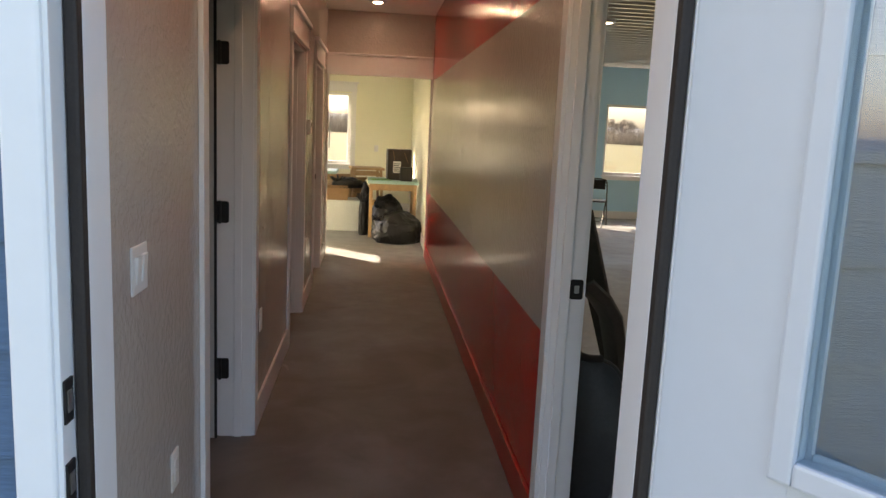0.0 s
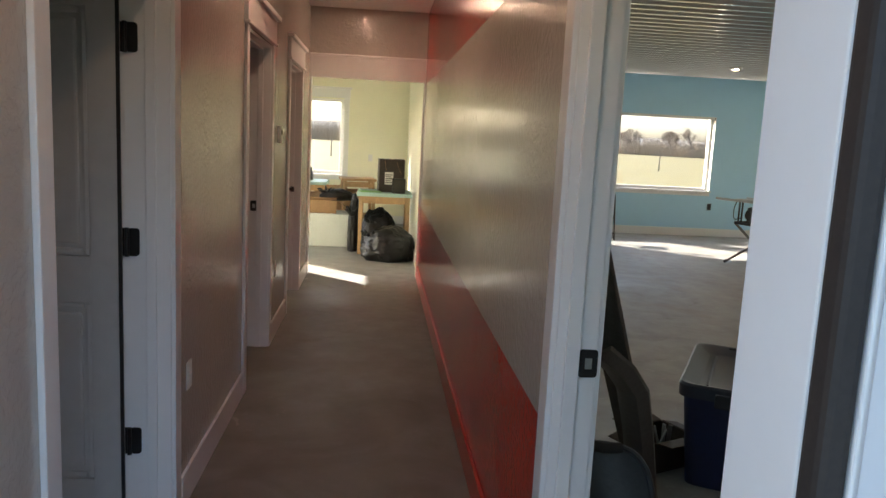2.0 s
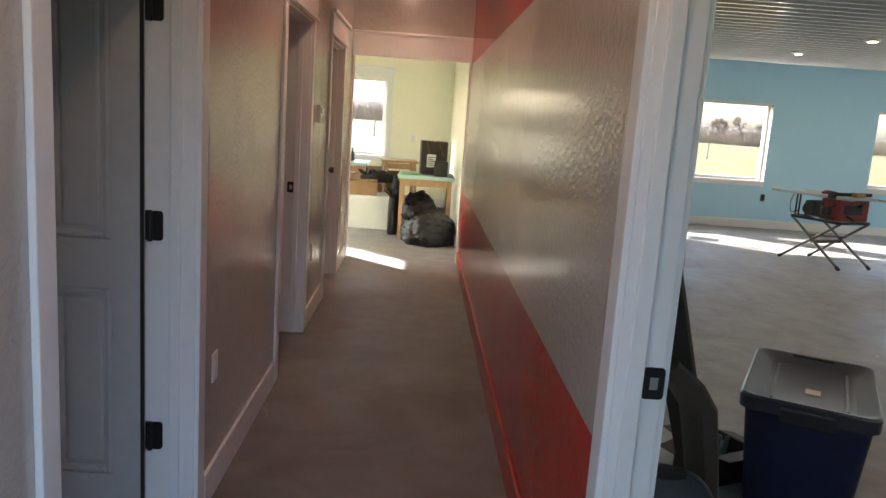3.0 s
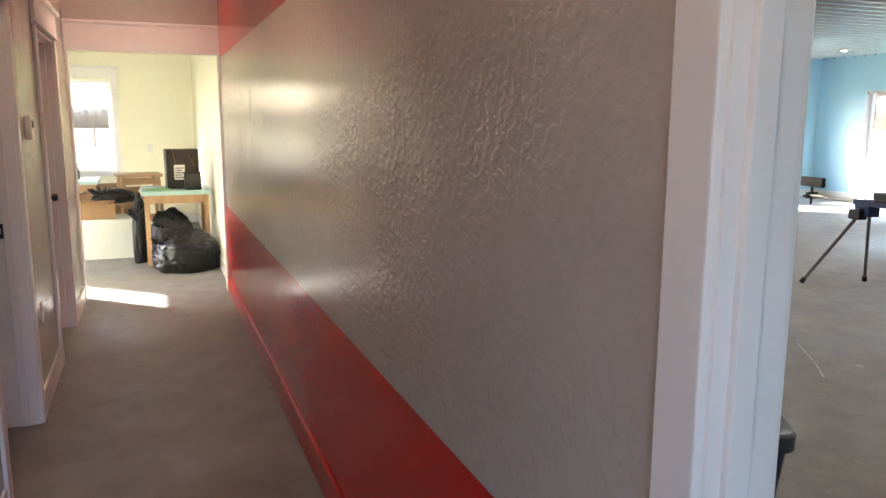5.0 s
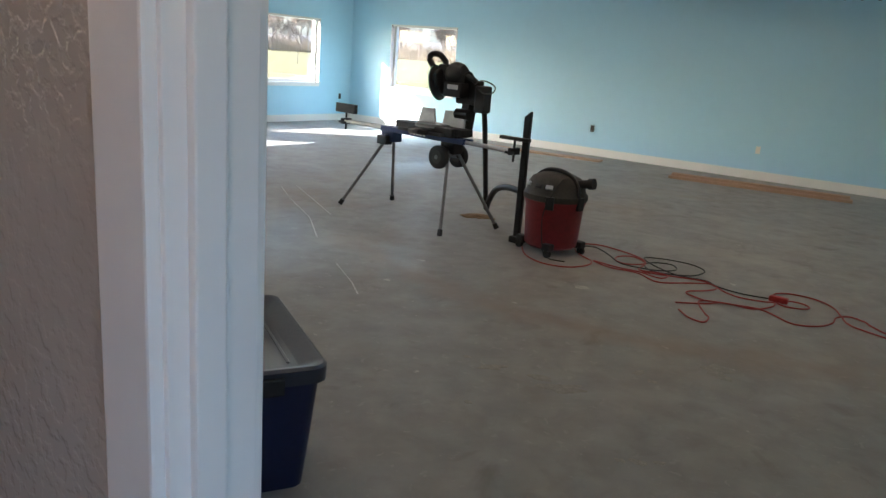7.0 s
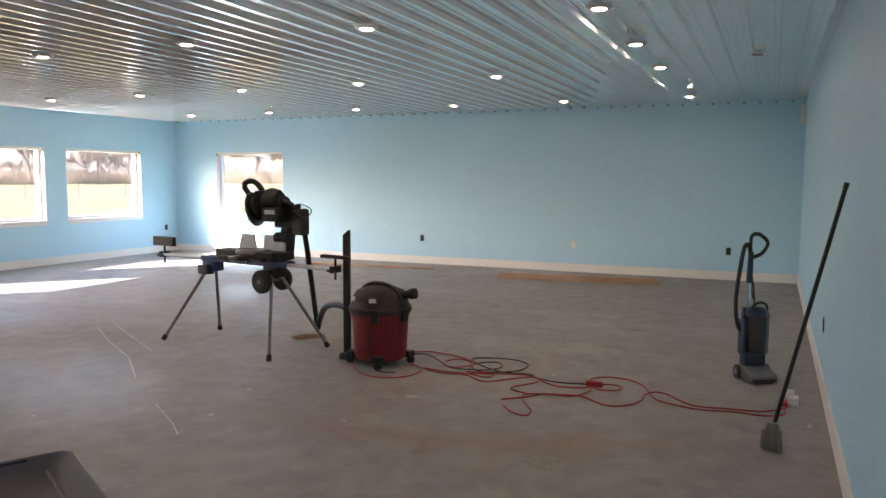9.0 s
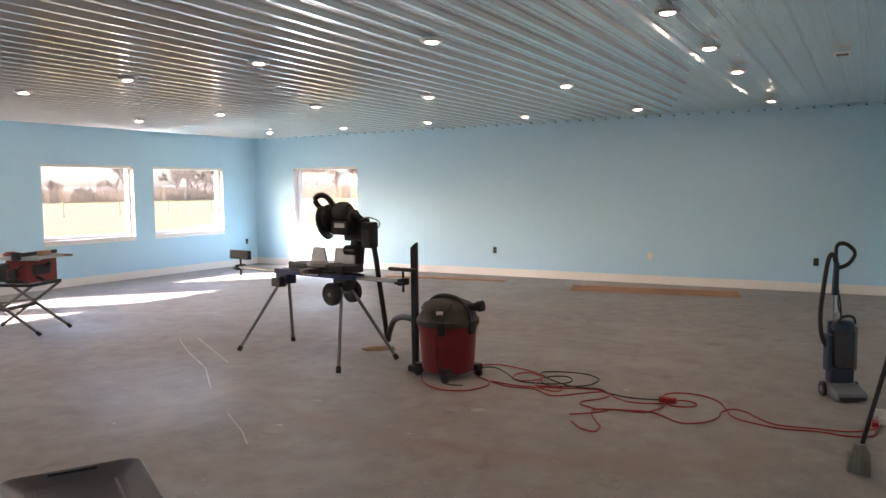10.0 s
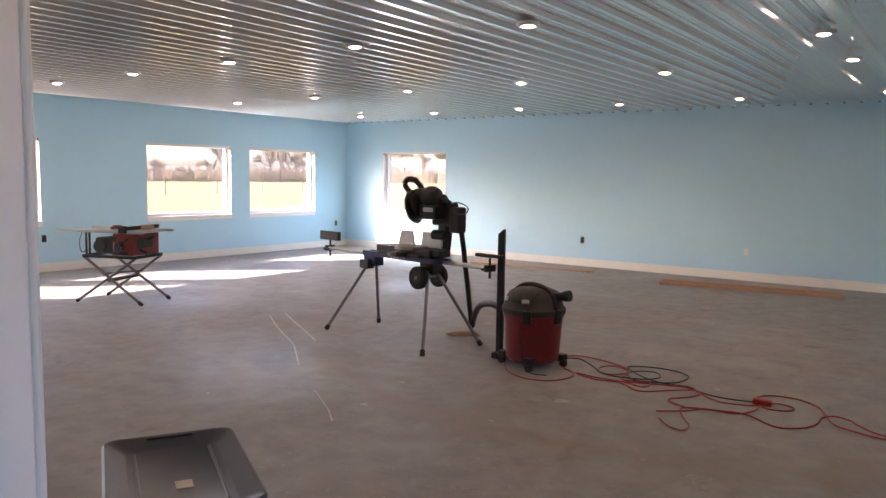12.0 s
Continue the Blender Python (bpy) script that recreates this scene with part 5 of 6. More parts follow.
GREYPANEL = material("dark grey moulded plastic", (0.045, 0.047, 0.05), 0.42, grain=0.2, scale=8, bump=0.1)
bk = thing("moulded_panel", "dark grey moulded panel with rounded top leaning by the doorway", "panel", pose(0.93, 2.86, 0, -7, 0, -14))
bm = bmesh.new()
outer = [(-0.13, 0.004), (0.09, 0.004), (0.125, 0.15), (0.14, 0.32), (0.135, 0.46), (0.11, 0.55), (0.06, 0.605), (-0.02, 0.62), (-0.09, 0.61), (-0.13, 0.58)]
front = [bm.verts.new((x, 0.5 * x * x - 0.012, z)) for x, z in outer]
back = [bm.verts.new((x, 0.5 * x * x + 0.012, z)) for x, z in outer]
bm.faces.new(front)
bm.faces.new(back[::-1])
for k in range(len(outer)):
    j = (k + 1) % len(outer)
    bm.faces.new((front[k], back[k], back[j], front[j]))
bmesh.ops.bevel(bm, geom=[e for e in bm.edges if abs(e.verts[0].co.y - e.verts[1].co.y) < 0.015], offset=0.005, segments=2, affect="EDGES", profile=0.5)
part("shell", bm, GREYPANEL, bk, smooth=True)
bm = bmesh.new()
tube(bm, [(x, 0.5 * x * x - 0.014, z) for x, z in outer[1:]], 0.009, 8, steps=3)
part("rolled_rim", bm, GREYPANEL, bk, smooth=True)
tb = thing("bent_tube", "short black bent tube hooked over the grey panel", "tube")
bm = bmesh.new()
tube(bm, [(0.785, 2.79, 0.86), (0.80, 2.79, 0.78), (0.82, 2.80, 0.69), (0.87, 2.81, 0.655), (0.94, 2.83, 0.645)], 0.016, 10)
part("pipe", bm, RUBBER, tb, smooth=True)
CARTON = material("cardboard", (0.36, 0.22, 0.11), 0.75, grain=0.15, scale=6, bump=0.1, bump_scale=60)
DARKCARTON = material("dark printed cardboard", (0.05, 0.035, 0.028), 0.6, grain=0.3, scale=8, bump=0.05)
def carton(name, m, w, d, h, mat, label, flaps=True, open_angle=35):
    top = thing(name, label, "box", m)
    t = 0.005
    for b in ((-w / 2, w / 2, -d / 2, d / 2, 0, t), (-w / 2, -w / 2 + t, -d / 2, d / 2, t, h), (w / 2 - t, w / 2, -d / 2, d / 2, t, h), (-w / 2 + t, w / 2 - t, -d / 2, -d / 2 + t, t, h), (-w / 2 + t, w / 2 - t, d / 2 - t, d / 2, t, h)):
        bm = bmesh.new()
        box(bm, *b)
        part("side_panel" if b[5] > t else "bottom_panel", bm, mat, top)
    if flaps:
        for sx, sy, ln, dp, rz in ((0, -1, w, d, 0), (0, 1, w, d, 180), (-1, 0, d, w, -90), (1, 0, d, w, 90)):
            bm = bmesh.new()
            box(bm, -ln / 2 + 0.004, ln / 2 - 0.004, -dp * 0.42, 0, -0.002, 0.002)
            bmesh.ops.transform(bm, matrix=pose(sx * w / 2, sy * d / 2, h, 0, 0, rz) @ pose(0, 0, 0.002, open_angle * (0.7 if sx else -0.4)), verts=bm.verts)
            part("flap", bm, mat, top)
    else:
        bm = bmesh.new()
        box(bm, -w / 2, w / 2, -d / 2, d / 2, h, h + 0.004)
        part("flap", bm, mat, top)
        bm = bmesh.new()
        box(bm, -0.03, 0.03, -d / 2 - 0.001, d / 2 + 0.001, h + 0.004, h + 0.0055)
        part("tape", bm, material("brown tape", (0.3, 0.17, 0.07), 0.3), top)
    return top


sb = carton("scrap_box", pose(1.62, 4.18, 0, 0, 0, 25), 0.26, 0.22, 0.15, DARKCARTON, "small dark open box with scraps on the concrete", True, 20)
bm = bmesh.new()
random.seed(8)
for k in range(9):
    x, y = random.uniform(-0.09, 0.09), random.uniform(-0.07, 0.07)
    bar(bm, (x, y, 0.02), (x + random.uniform(-0.05, 0.05), y + random.uniform(-0.05, 0.05), 0.19), 0.02, 0.006, 0)
part("scraps", bm, ALU, sb)

# ---- folding chair ----
ch = thing("folding_chair", "black metal folding chair under the window", "chair", pose(3.80, 12.52, 0, 0, 0, -25))
bm = bmesh.new()
tube(bm, [(-0.2, 0.25, 0.0), (-0.2, 0.06, 0.42), (-0.2, -0.06, 0.72), (-0.17, -0.085, 0.80), (0, -0.09, 0.82), (0.17, -0.085, 0.80), (0.2, -0.06, 0.72), (0.2, 0.06, 0.42), (0.2, 0.25, 0.0)], 0.011, 8, steps=4)
part("front_leg_frame", bm, BLACKMETAL, ch, smooth=True)
for x in (-0.18, 0.18):
    bm = bmesh.new()
    rod(bm, (x, -0.25, 0.0), (x, 0.12, 0.43), 0.011)
    part("rear_leg", bm, BLACKMETAL, ch, smooth=True)
bm = bmesh.new()
box(bm, -0.19, 0.19, -0.15, 0.22, 0.42, 0.445, 0.01)
part("seat", bm, BLACKPLASTIC, ch)
bm = bmesh.new()
box(bm, -0.18, 0.18, -0.095, -0.075, 0.64, 0.80, 0.008)
part("backrest", bm, BLACKPLASTIC, ch)
for y, z in ((-0.16, 0.10), (0.2, 0.12)):
    bm = bmesh.new()
    rod(bm, (-0.19, y, z), (0.19, y, z), 0.008)
    part("stretcher", bm, BLACKMETAL, ch, smooth=True)

# ---- yellow room ----
MINT = material("pale mint tabletop paint", (0.42, 0.62, 0.58), 0.45, grain=0.1, scale=5, bump=0.05)
PINE2 = material("clear pine", (0.52, 0.33, 0.16), 0.5, grain=0.25, scale=4, bump=0.1, stretch=(3, 3, 0.6))
def work_table(name, m, w, d, h, label):
    top = thing(name, label, "table", m)
    bm = bmesh.new()
    box(bm, -w / 2, w / 2, -d / 2, d / 2, h - 0.045, h, 0.005)
    part("tabletop", bm, MINT, top, "pale mint painted top")
    for y in (-d / 2 + 0.05, d / 2 - 0.05):
        bm = bmesh.new()
        box(bm, -w / 2 + 0.03, w / 2 - 0.03, y - 0.012, y + 0.012, h - 0.135, h - 0.046, 0.002)
        part("apron", bm, PINE2, top)
    for x in (-w / 2 + 0.05, w / 2 - 0.05):
        bm = bmesh.new()
        box(bm, x - 0.012, x + 0.012, -d / 2 + 0.064, d / 2 - 0.064, h - 0.135, h - 0.046, 0.002)
        part("apron", bm, PINE2, top)
        for y in (-d / 2 + 0.05, d / 2 - 0.05):
            bm = bmesh.new()
            box(bm, x - 0.024, x + 0.024, y - 0.036, y - 0.013 if y < 0 else y + 0.036, 0, h - 0.046, 0.004)
            part("leg", bm, PINE2, top)
    return top


work_table("work_table", pose(0.285, 10.62, 0), 0.70, 0.72, 0.79, "pine work table with pale mint painted top")
work_table("work_table", pose(-1.12, 12.3, 0), 1.1, 0.75, 0.79, "pine work table under the window, mint top")
cb = carton("carton", pose(0.36, 10.66, 0.79, 0, 0, 4), 0.33, 0.28, 0.42, DARKCARTON, "tall dark brown carton with white label on the table", False)
bm = bmesh.new()
box(bm, -0.09, 0.02, -0.1425, -0.141, 0.10, 0.26)
part("label", bm, PLATE, cb, "white paper label")
bm = bmesh.new()
for k in range(5):
    box(bm, -0.08, 0.01 - 0.02 * (k % 2), -0.1435, -0.1427, 0.12 + 0.025 * k, 0.13 + 0.025 * k)
part("label_print", bm, BLACKPLASTIC, cb)
bm = bmesh.new()
bar(bm, (-0.10, -0.1425, 0.42), (-0.07, -0.1425, 0.27), 0.05, 0.002, 0)
bar(bm, (0.06, -0.1425, 0.38), (0.12, -0.1425, 0.24), 0.05, 0.002, 0)
part("tape_strip", bm, CARTON, cb)
kb = thing("small_speaker", "small black box standing on the work table", "box", pose(0.46, 10.38, 0.79))
bm = bmesh.new()
box(bm, -0.085, 0.085, -0.06, 0.06, 0, 0.19, 0.012)
part("cabinet", bm, BLACKPLASTIC, kb)
bm = bmesh.new()
box(bm, -0.07, 0.07, -0.063, -0.059, 0.015, 0.175, 0.004)
part("grille", bm, DUSTY, kb)
fb = thing("folder", "flat green folder lying on the work table", "folder", pose(0.10, 10.45, 0.79, 0, 0, 12))
bm = bmesh.new()
box(bm, -0.13, 0.13, -0.10, 0.10, 0, 0.012, 0.003)
part("cover", bm, material("green folder card", (0.25, 0.5, 0.16), 0.5, grain=0.1, scale=8), fb)

TOTEWHITE = material("translucent white tote plastic", (0.62, 0.64, 0.60), 0.4, grain=0.06, scale=5)
wt = tote("white_tote", pose(-0.44, 11.08, 0), 0.72, 0.46, 0.42, TOTEWHITE, TOTEWHITE, "translucent white storage tote, piled with cartons", True, 0.95)
carton("carton", pose(-0.55, 11.02, 0.42, 0, 0, 5), 0.38, 0.28, 0.20, CARTON, "open brown carton on the white tote", True, 50)
carton("carton", pose(-0.66, 10.93, 0.421, 0, 0, -8), 0.15, 0.1, 0.07, CARTON, "small brown carton on the white tote", False)
carton("carton", pose(-0.42, 11.95, 0, 0, 0, 18), 0.5, 0.4, 0.66, CARTON, "large open brown carton behind the tote", True, 60)
carton("carton", pose(-0.85, 11.65, 0, 0, 0, -12), 0.4, 0.35, 0.6, CARTON, "open brown carton behind the white tote", True, 40)

BAG = material("black bin bag", (0.008, 0.008, 0.009), 0.36, grain=0.2, scale=10, bump=0.18, bump_scale=24, distance=0.012)
def bin_bag(name, m, w, d, h, seed, label):
    top = thing(name, label, "bag", m)
    bm = bmesh.new()
    bmesh.ops.create_icosphere(bm, subdivisions=5, radius=1)
    for v in bm.verts:
        c = v.co.copy()
        q = c * 1.7 + Vector((seed, 0, 0))
        r = 1 + 0.16 * noise.noise(q) + 0.09 * abs(noise.noise(c * 4.3 + Vector((0, seed, 0)))) + 0.05 * noise.noise(c * 9 + Vector((seed, seed, 0)))
        z = c.z * r
        flat = max(z, -0.55)
        v.co = Vector((c.x * r * w / 2, c.y * r * d / 2, (flat + 0.55) / 1.55 * h))
    part("sack", bm, BAG, top, smooth=True)
    bm = bmesh.new()
    random.seed(seed)
    for k in range(9):
        a = k * math.tau / 9
        e = Vector((-w * 0.32 + 0.12 * math.cos(a), 0.1 * math.sin(a), h * 0.72 + random.uniform(0.02, 0.08)))
        tube(bm, [(-w * 0.28, 0, h * 0.62), ((e.x - w * 0.28) / 2, e.y / 2, h * 0.72), tuple(e)], [0.02, 0.025, 0.008], 6, steps=3)
    part("tied_neck", bm, BAG, top, smooth=True)
    return top


bin_bag("bin_bag", pose(0.34, 9.98, 0, 0, 0, 10), 0.70, 0.55, 0.40, 3, "full black plastic bin bag on the concrete")
bin_bag("bin_bag", pose(0.22, 10.50, 0, 0, 0, 60), 0.50, 0.46, 0.56, 7, "black plastic bin bag under the work table")
bin_bag("bin_bag", pose(-0.36, 11.03, 0.615, 0, 0, 20), 0.46, 0.30, 0.15, 11, "black plastic bag lying on an open carton")
bin_bag("bin_bag", pose(-0.09, 10.60, 0, 0, 0, 75), 0.34, 0.16, 0.72, 15, "tall slack black plastic bag beside the work table")

st = thing("wooden_stool", "upturned pine stool frame on the carton pile", "stool", pose(-0.10, 11.62, 0, 0, 0, 8))
for x, y in ((-0.2, -0.18), (0.2, -0.18), (-0.2, 0.18), (0.2, 0.18)):
    bm = bmesh.new()
    bar(bm, (x * 1.2, y * 1.2, 0), (x, y, 0.86), 0.04, 0.03)
    part("leg", bm, PINE2, st)
for y in (-0.19, 0.19):
    for z in (0.35, 0.80):
        bm = bmesh.new()
        bar(bm, (-0.22, y, z), (0.22, y, z), 0.025, 0.05)
        part("stretcher", bm, PINE2, st)
bm = bmesh.new()
box(bm, -0.25, 0.25, -0.22, 0.22, 0.86, 0.895, 0.006)
part("seat", bm, PINE2, st)
for k, (x, y) in enumerate(((-0.92, 12.15), (-1.02, 12.25), (-0.82, 12.3))):
    bo = thing("bottle", "small amber bottle on the table under the window", "bottle", pose(x, y, 0.79), "bottles on the table")
    bm = bmesh.new()
    lathe(bm, [(0.03, 0), (0.032, 0.01), (0.032, 0.11), (0.014, 0.14), (0.014, 0.17)], 16)
    part("glass_body", bm, SMOKED if k else DARKCARTON, bo, smooth=True)
    bm = bmesh.new()
    lathe(bm, [(0.016, 0.168), (0.016, 0.195), (0.01, 0.197)], 14)
    part("cap", bm, BLACKPLASTIC, bo, smooth=True)

# ---- floor marks and sawdust ----
CHALK = material("white chalk line", (0.72, 0.715, 0.70), 0.9, grain=0.3, scale=40)
def mark(pts, w, label):
    top = thing("chalk_mark", label, "floor mark")
    bm = bmesh.new()
    prev = None
    random.seed(len(pts) + int(pts[0][0] * 10))
    ps = [Vector((*p, 0)) for p in pts]
    fine = []
    for a, b in zip(ps, ps[1:]):
        for k in range(8):
            fine.append(a.lerp(b, k / 8))
    for k, p in enumerate(fine[:-1]):
        d = (fine[k + 1] - p).normalized()
        n_ = Vector((-d.y, d.x, 0)) * w * random.uniform(0.35, 1.0) / 2
        pair = [bm.verts.new(p + n_ + Vector((0, 0, z))) for z in (0.0005, 0.003)] + [bm.verts.new(p - n_ + Vector((0, 0, z))) for z in (0.003, 0.0005)]
        if prev:
            for i in range(3):
                bm.faces.new((prev[i], prev[i + 1], pair[i + 1], pair[i]))
        prev = pair
    part("line", bm, CHALK, top)


mark([(5.98, 8.25), (5.6, 7.7), (5.15, 6.95), (4.49, 6.15)], 0.014, "white chalk line drawn on the concrete floor")
mark([(6.18, 8.22), (5.75, 7.5), (5.28, 6.72)], 0.014, "white chalk line drawn on the concrete floor")
mark([(4.21, 5.7), (3.95, 5.3), (3.74, 5.04)], 0.011, "faint white chalk line on the concrete floor")
SPILL = material("dried joint compound", (0.36, 0.34, 0.30), 0.85, grain=0.25, scale=25, bump=0.3, bump_scale=80)
def spill(x, y, w, d, turn, seed):
    """A thin dried splash with a torn outline."""
    bm = bmesh.new()
    ring, rim = [], []
    for k in range(28):
        a = k * math.tau / 28
        r = 1 + 0.75 * noise.noise(Vector((math.cos(a) * 1.6, math.sin(a) * 1.6, seed * 3.7)))
        ring.append(bm.verts.new((w / 2 * r * math.cos(a) * 0.88, d / 2 * r * math.sin(a) * 0.88, 0.0028)))
        rim.append(bm.verts.new((w / 2 * r * math.cos(a), d / 2 * r * math.sin(a), 0.0004)))
    bm.faces.new(ring)
    for k in range(28):
        bm.faces.new((rim[k], rim[(k + 1) % 28], ring[(k + 1) % 28], ring[k]))
    top = thing("floor_spill", "thin pale dried splash on the concrete floor", "spill", pose(x, y, 0, 0, 0, turn), "dried splashes")
    part("splash", bm, SPILL, top)


for k, (x, y, w, d, turn) in enumerate(((3.47, 3.44, 0.12, 0.2, 35), (3.49, 3.58, 0.07, 0.14, 20), (4.3, 2.93, 0.13, 0.2, 60), (4.22, 2.86, 0.08, 0.1, 0), (3.43, 3.83, 0.06, 0.12, 50), (3.04, 2.87, 0.05, 0.06, 0), (3.0, 2.93, 0.035, 0.04, 20), (3.45, 4.0, 0.03, 0.05, 0), (3.94, 3.23, 0.04, 0.12, 70), (3.0, 3.69, 0.03, 0.04, 0), (3.88, 3.13, 0.04, 0.06, 0), (3.1, 2.8, 0.03, 0.05, 40))):
    spill(x, y, w, d, turn, k)
SAWDUST = material("sawdust", (0.27, 0.17, 0.085), 0.95, grain=0.3, scale=40, bump=0.6, bump_scale=120)
bm = bmesh.new()
bmesh.ops.create_icosphere(bm, subdivisions=4, radius=1)
for v in bm.verts:
    c = v.co
    r = 1 + 0.5 * noise.noise(Vector((c.x * 2.2, c.y * 2.2, 5)))
    v.co = Vector((c.x * r * 0.11, c.y * r * 0.17, max(0, c.z) * 0.016 * r + 0.001))
ob = tagged(new("sawdust_pile", mesh_of("sawdust_pile", bm, SAWDUST, True)), "small tan sawdust pile under the mitre saw", "sawdust", kind="stuff")
ob.matrix_basis = pose(6.58, 6.0, 0, 0, 0, 40)

# ---- screws of the steel ceiling ----
verts, faces = [], []
for i in range(int((YN - YS) / pitch)):
    y = YS + i * pitch + 0.05
    for k in range(20):
        x = XRB + 0.3 + k * 0.61
        b = len(verts)
        for j in range(6):
            verts.append((x + 0.008 * math.cos(j * math.tau / 6), y + 0.008 * math.sin(j * math.tau / 6), CEIL + 0.0275))
        for j in range(6):
            verts.append((x + 0.006 * math.cos(j * math.tau / 6), y + 0.006 * math.sin(j * math.tau / 6), CEIL + 0.022))
        faces.append(tuple(range(b + 6, b + 12)))
        for j in range(6):
            faces.append((b + j, b + (j + 1) % 6, b + 6 + (j + 1) % 6, b + 6 + j))
me = bpy.data.meshes.new("ceiling_screws")
me.from_pydata(verts, [], faces)
me.materials.append(STEEL)
tagged(new("ceiling_screws", me), "rows of small steel screws in the ribbed ceiling", "screws", kind="stuff")
sp = thing("wall_sensor", "small white sensor box high in the room's corner", "sensor", pose(12.86, YS, 2.62, 0, 0, 0))
bm = bmesh.new()
box(bm, -0.05, 0.05, 0.0, 0.07, -0.10, 0.10, 0.012)
part("case", bm, PLATE, sp)
bm = bmesh.new()
box(bm, -0.02, 0.02, 0.0, 0.1, -0.16, -0.1, 0.008)
part("bracket", bm, PLATE, sp)
cv = thing("ceiling_plate", "small white cover plate on the ribbed ceiling", "cover plate", pose(8.05, 1.95, CEIL - 0.002))
bm = bmesh.new()
box(bm, -0.07, 0.07, -0.07, 0.07, -0.012, 0.004, 0.004)
part("plate", bm, PLATE, cv)
for x in (-0.04, 0.0, 0.04):
    bm = bmesh.new()
    box(bm, x - 0.01, x + 0.01, -0.05, 0.05, -0.0145, -0.0118, 0.001)
    part("slot", bm, DUSTY, cv)

# ---- outside: siding, fence posts, trees ----
for x0, x1 in ((XWO, FD0 - 0.073), (FD1 + 0.201, 8.0)):
    host = bpy.data.objects["wall_south"]
    bm = bmesh.new()
    z, h = 0.0, 0.178
    vs = [bm.verts.new(v) for v in ((x0, -0.004, 0), (x1, -0.004, 0), (x1, -0.022, 0), (x0, -0.022, 0), (x0, -0.004, h), (x1, -0.004, h), (x1, -0.008, h), (x0, -0.008, h))]
    for f in ((0, 1, 2, 3), (3, 2, 6, 7), (7, 6, 5, 4), (0, 3, 7, 4), (1, 5, 6, 2)):
        bm.faces.new([vs[i] for i in f])
    me = mesh_of("siding_board", bm, SIDING)
    for k in range(17):
        ob = new("siding_board", me)
        ob.parent = host
        ob.matrix_basis = pose(0, YSO + 0.02, -0.08 + k * 0.176)

POST = material("grey fence post", (0.16, 0.13, 0.10), 0.85, grain=0.3, scale=8, bump=0.3)
bm = bmesh.new()
rod(bm, (0, 0, -0.2), (0, 0, 1.25), 0.05, 0.045, seg=8)
bmesh.ops.bevel(bm, geom=[e for e in bm.edges if min(v.co.z for v in e.verts) > 1], offset=0.012, segments=1, affect="EDGES", profile=0.5)
fpm = mesh_of("fence_post", bm, POST)
for k in range(30):
    ob = tagged(new("fence_post", fpm), "weathered fence post standing in the dry field", "fence post", "field fence posts")
    ob.matrix_basis = pose(-30 + k * 4.5, 52 - 0.06 * k, -0.2, random.uniform(-2, 2), random.uniform(-2, 2), 0) if k < 20 else pose(62, 46 - (k - 20) * 4.5, -0.2, random.uniform(-2, 2), 0, 0)

BARK = material("grey-brown bark", (0.16, 0.125, 0.105), 0.9, grain=0.3, scale=3, bump=0.4)
TWIG = material("bare russet twigs", (0.15, 0.11, 0.078), 0.9, grain=0.3, scale=0.7)
SCRUB = material("winter scrub", (0.21, 0.16, 0.11), 0.9, grain=0.35, scale=0.25, second=(0.14, 0.115, 0.075))
def bare_tree(seed, height):
    random.seed(seed)
    wood, twigs = bmesh.new(), bmesh.new()
    def grow(p, d, ln, r, depth):
        e = p + d * ln
        rod(wood, p, e, r, r * 0.62, seg=5 if depth < 2 else 4)
        if depth >= 3:
            for _ in range(16):
                q = p.lerp(e, random.uniform(0.0, 1.1))
                w = Vector((random.gauss(0, 1), random.gauss(0, 1), random.gauss(0.4, 0.8))).normalized()
                o = w.cross(Vector((random.gauss(0, 1), random.gauss(0, 1), random.gauss(0, 1)))).normalized()
                L = random.uniform(0.4, 1.15) * height / 10
                twigs.faces.new([twigs.verts.new(v) for v in (q - o * 0.028, q + o * 0.028, q + w * L)])
                for g in (0.35, 0.65):
                    f = q + w * L * g
                    twigs.faces.new([twigs.verts.new(v) for v in (f, f + w * 0.045, f + (w + o * random.choice((-1, 1))).normalized() * L * 0.6)])
            return
        for _ in range(random.randint(3, 4)):
            nd = (d + Vector((random.gauss(0, 0.5), random.gauss(0, 0.5), random.gauss(0.1, 0.3)))).normalized()
            grow(p.lerp(e, random.uniform(0.55, 1.0)), nd, ln * random.uniform(0.6, 0.8), r * 0.55, depth + 1)
    grow(Vector((0, 0, -0.3)), Vector((random.gauss(0, 0.05), random.gauss(0, 0.05), 1)).normalized(), height * 0.34, height * 0.018, 0)
    tree = thing("tree", "bare winter tree with russet twigs beyond the field", "tree", pose(0, 0, 0), "trees beyond the field")
    part("trunk", wood, BARK, tree)
    part("crown", twigs, TWIG, tree)
    return tree


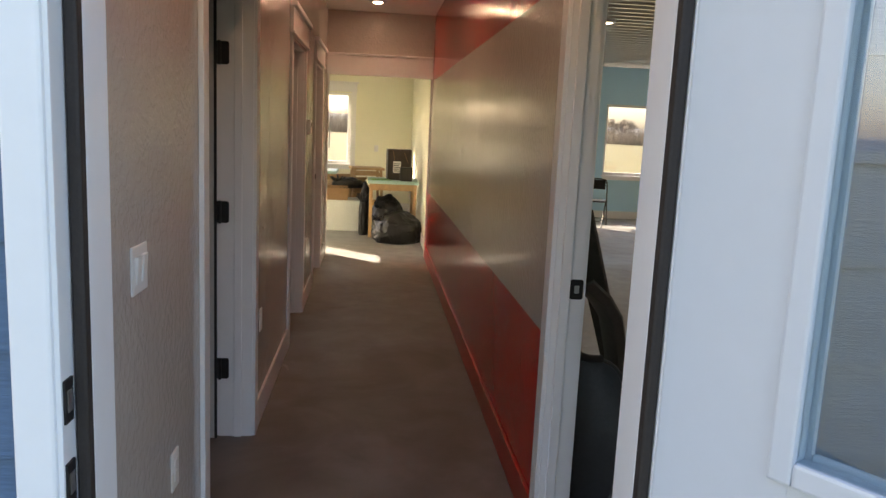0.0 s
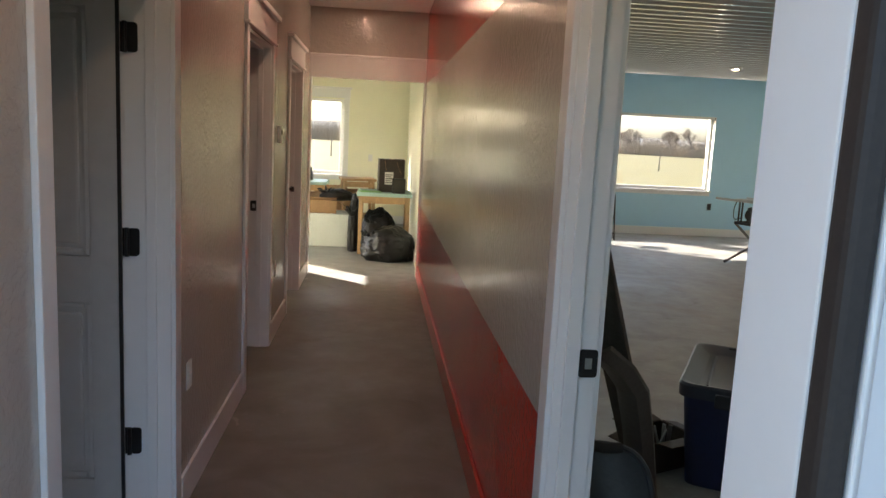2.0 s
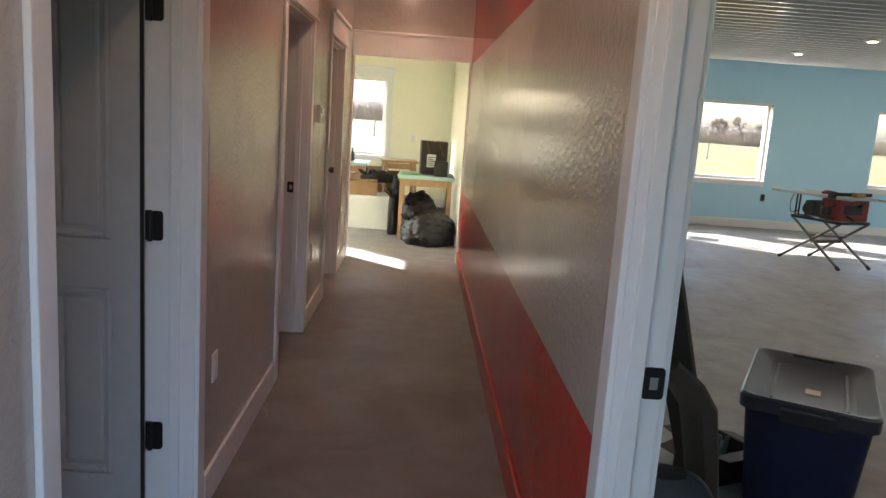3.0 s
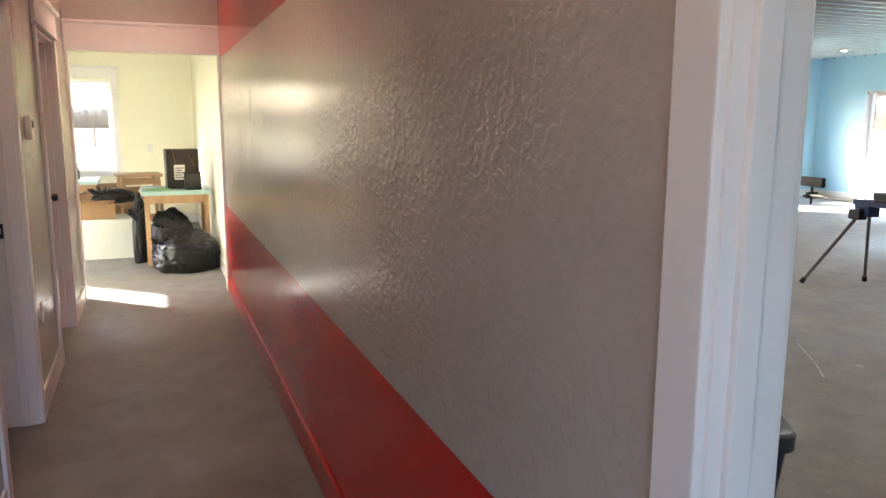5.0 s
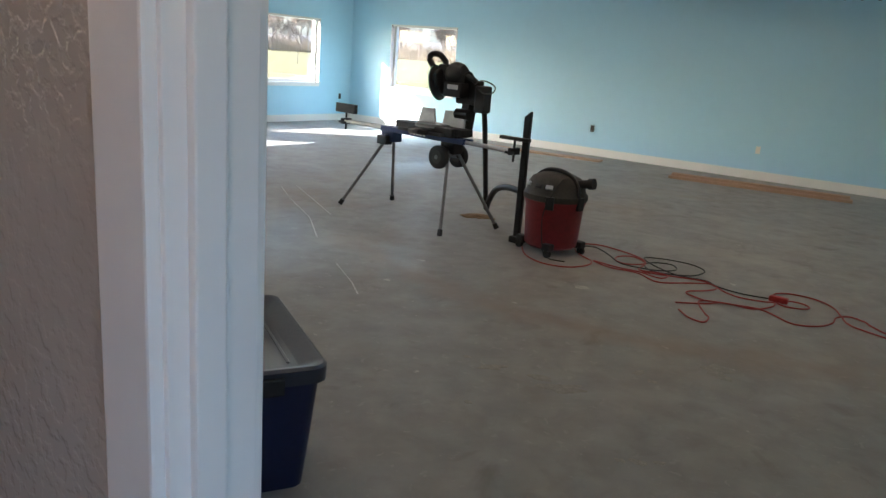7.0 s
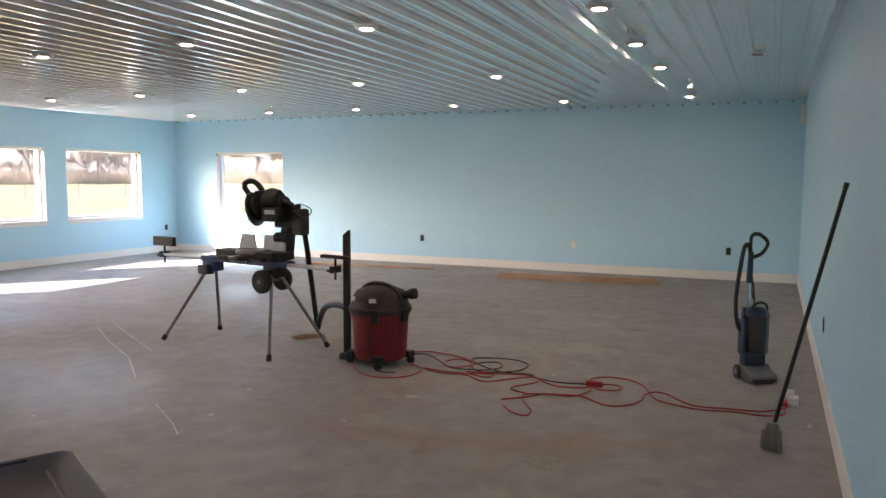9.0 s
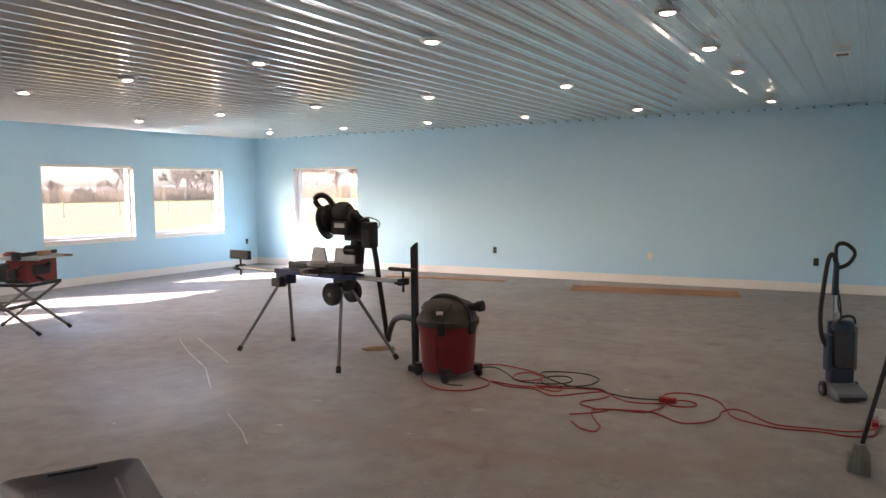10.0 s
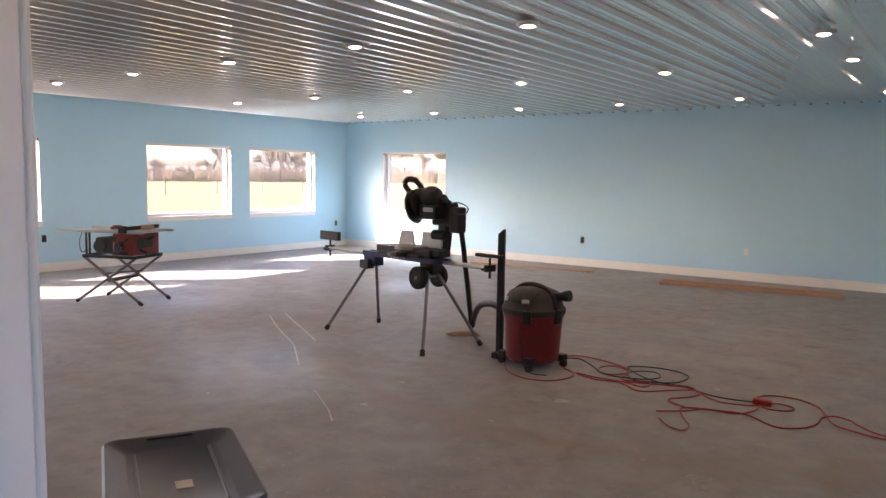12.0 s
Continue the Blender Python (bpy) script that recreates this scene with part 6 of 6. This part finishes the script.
kinds = [bare_tree(20 + k, 10 + 0.8 * (k % 3)) for k in range(5)]
random.seed(3)
spots = []
for k in range(90):
    spots.append((-45 + k * 2.6 + random.uniform(-2.5, 2.5), 165 + random.uniform(-8, 25) ))
for k in range(56):
    spots.append((172 + random.uniform(-6, 20), 170 - k * 2.7 + random.uniform(-2.5, 2.5)))
spots = [p for k, p in enumerate(spots) if not (p[0] < 20 and k % 3)]
for k, (x, y) in enumerate(spots):
    size = random.uniform(0.95, 1.9) if x > 125 else random.uniform(0.4, 0.85)
    m = pose(x, y, -0.2, 0, 0, random.uniform(0, 360))
    t = kinds[k] if k < 5 else copy_thing(kinds[k % 5], m)
    t.matrix_basis = m @ Matrix.Scale(size, 4)
verts, faces = [], []
def scrub(x, y, hgt):
    for _ in range(46):
        c = Vector((x + random.gauss(0, 1.6), y + random.gauss(0, 1.6), -0.2))
        w = Vector((random.gauss(0, 0.28), random.gauss(0, 0.28), 1)).normalized() * random.uniform(0.25, 1.0) * hgt
        o = Vector((random.gauss(0, 1), random.gauss(0, 1), 0)).normalized() * 0.035
        side = Vector((random.gauss(0, 1), random.gauss(0, 1), random.uniform(0.4, 1.6))) * 0.35
        b = len(verts)
        f = c + w * random.uniform(0.3, 0.7)
        verts.extend([tuple(c - o), tuple(c + o), tuple(c + w), tuple(f), tuple(f + Vector((0, 0, 0.07))), tuple(f + side)])
        faces.extend([(b, b + 1, b + 2), (b + 3, b + 4, b + 5)])
for k in range(1500):
    scrub(-70 + k * 0.174, 160 + random.uniform(-2, 24), random.uniform(1.5, 7.5))
for k in range(1000):
    scrub(166 + random.uniform(-2, 24), 170 - k * 0.174, random.uniform(1.5, 7.5))
me = bpy.data.meshes.new("scrub")
me.from_pydata(verts, [], faces)
me.materials.append(SCRUB)
tagged(new("scrub", me), "tangled brown winter scrub along the field's edge", "scrub", kind="stuff")
bm = bmesh.new()
HILL = material("distant wooded ridge", (0.12, 0.11, 0.10), 0.95, grain=0.3, scale=0.02)
rows = []
for k in range(73):
    a = k * math.tau / 72
    h = 9 + 5 * noise.noise(Vector((math.cos(a) * 3, math.sin(a) * 3, 1)))
    rows.append([bm.verts.new((r * math.cos(a), r * math.sin(a), z)) for r, z in ((560, -3), (600, h), (680, h + 2), (760, -3))])
for p, q in zip(rows, rows[1:]):
    for i in range(3):
        bm.faces.new((p[i], q[i], q[i + 1], p[i + 1]))
solid("backdrop", bm, HILL, "low dark wooded ridge on the horizon", "hill", smooth=True)
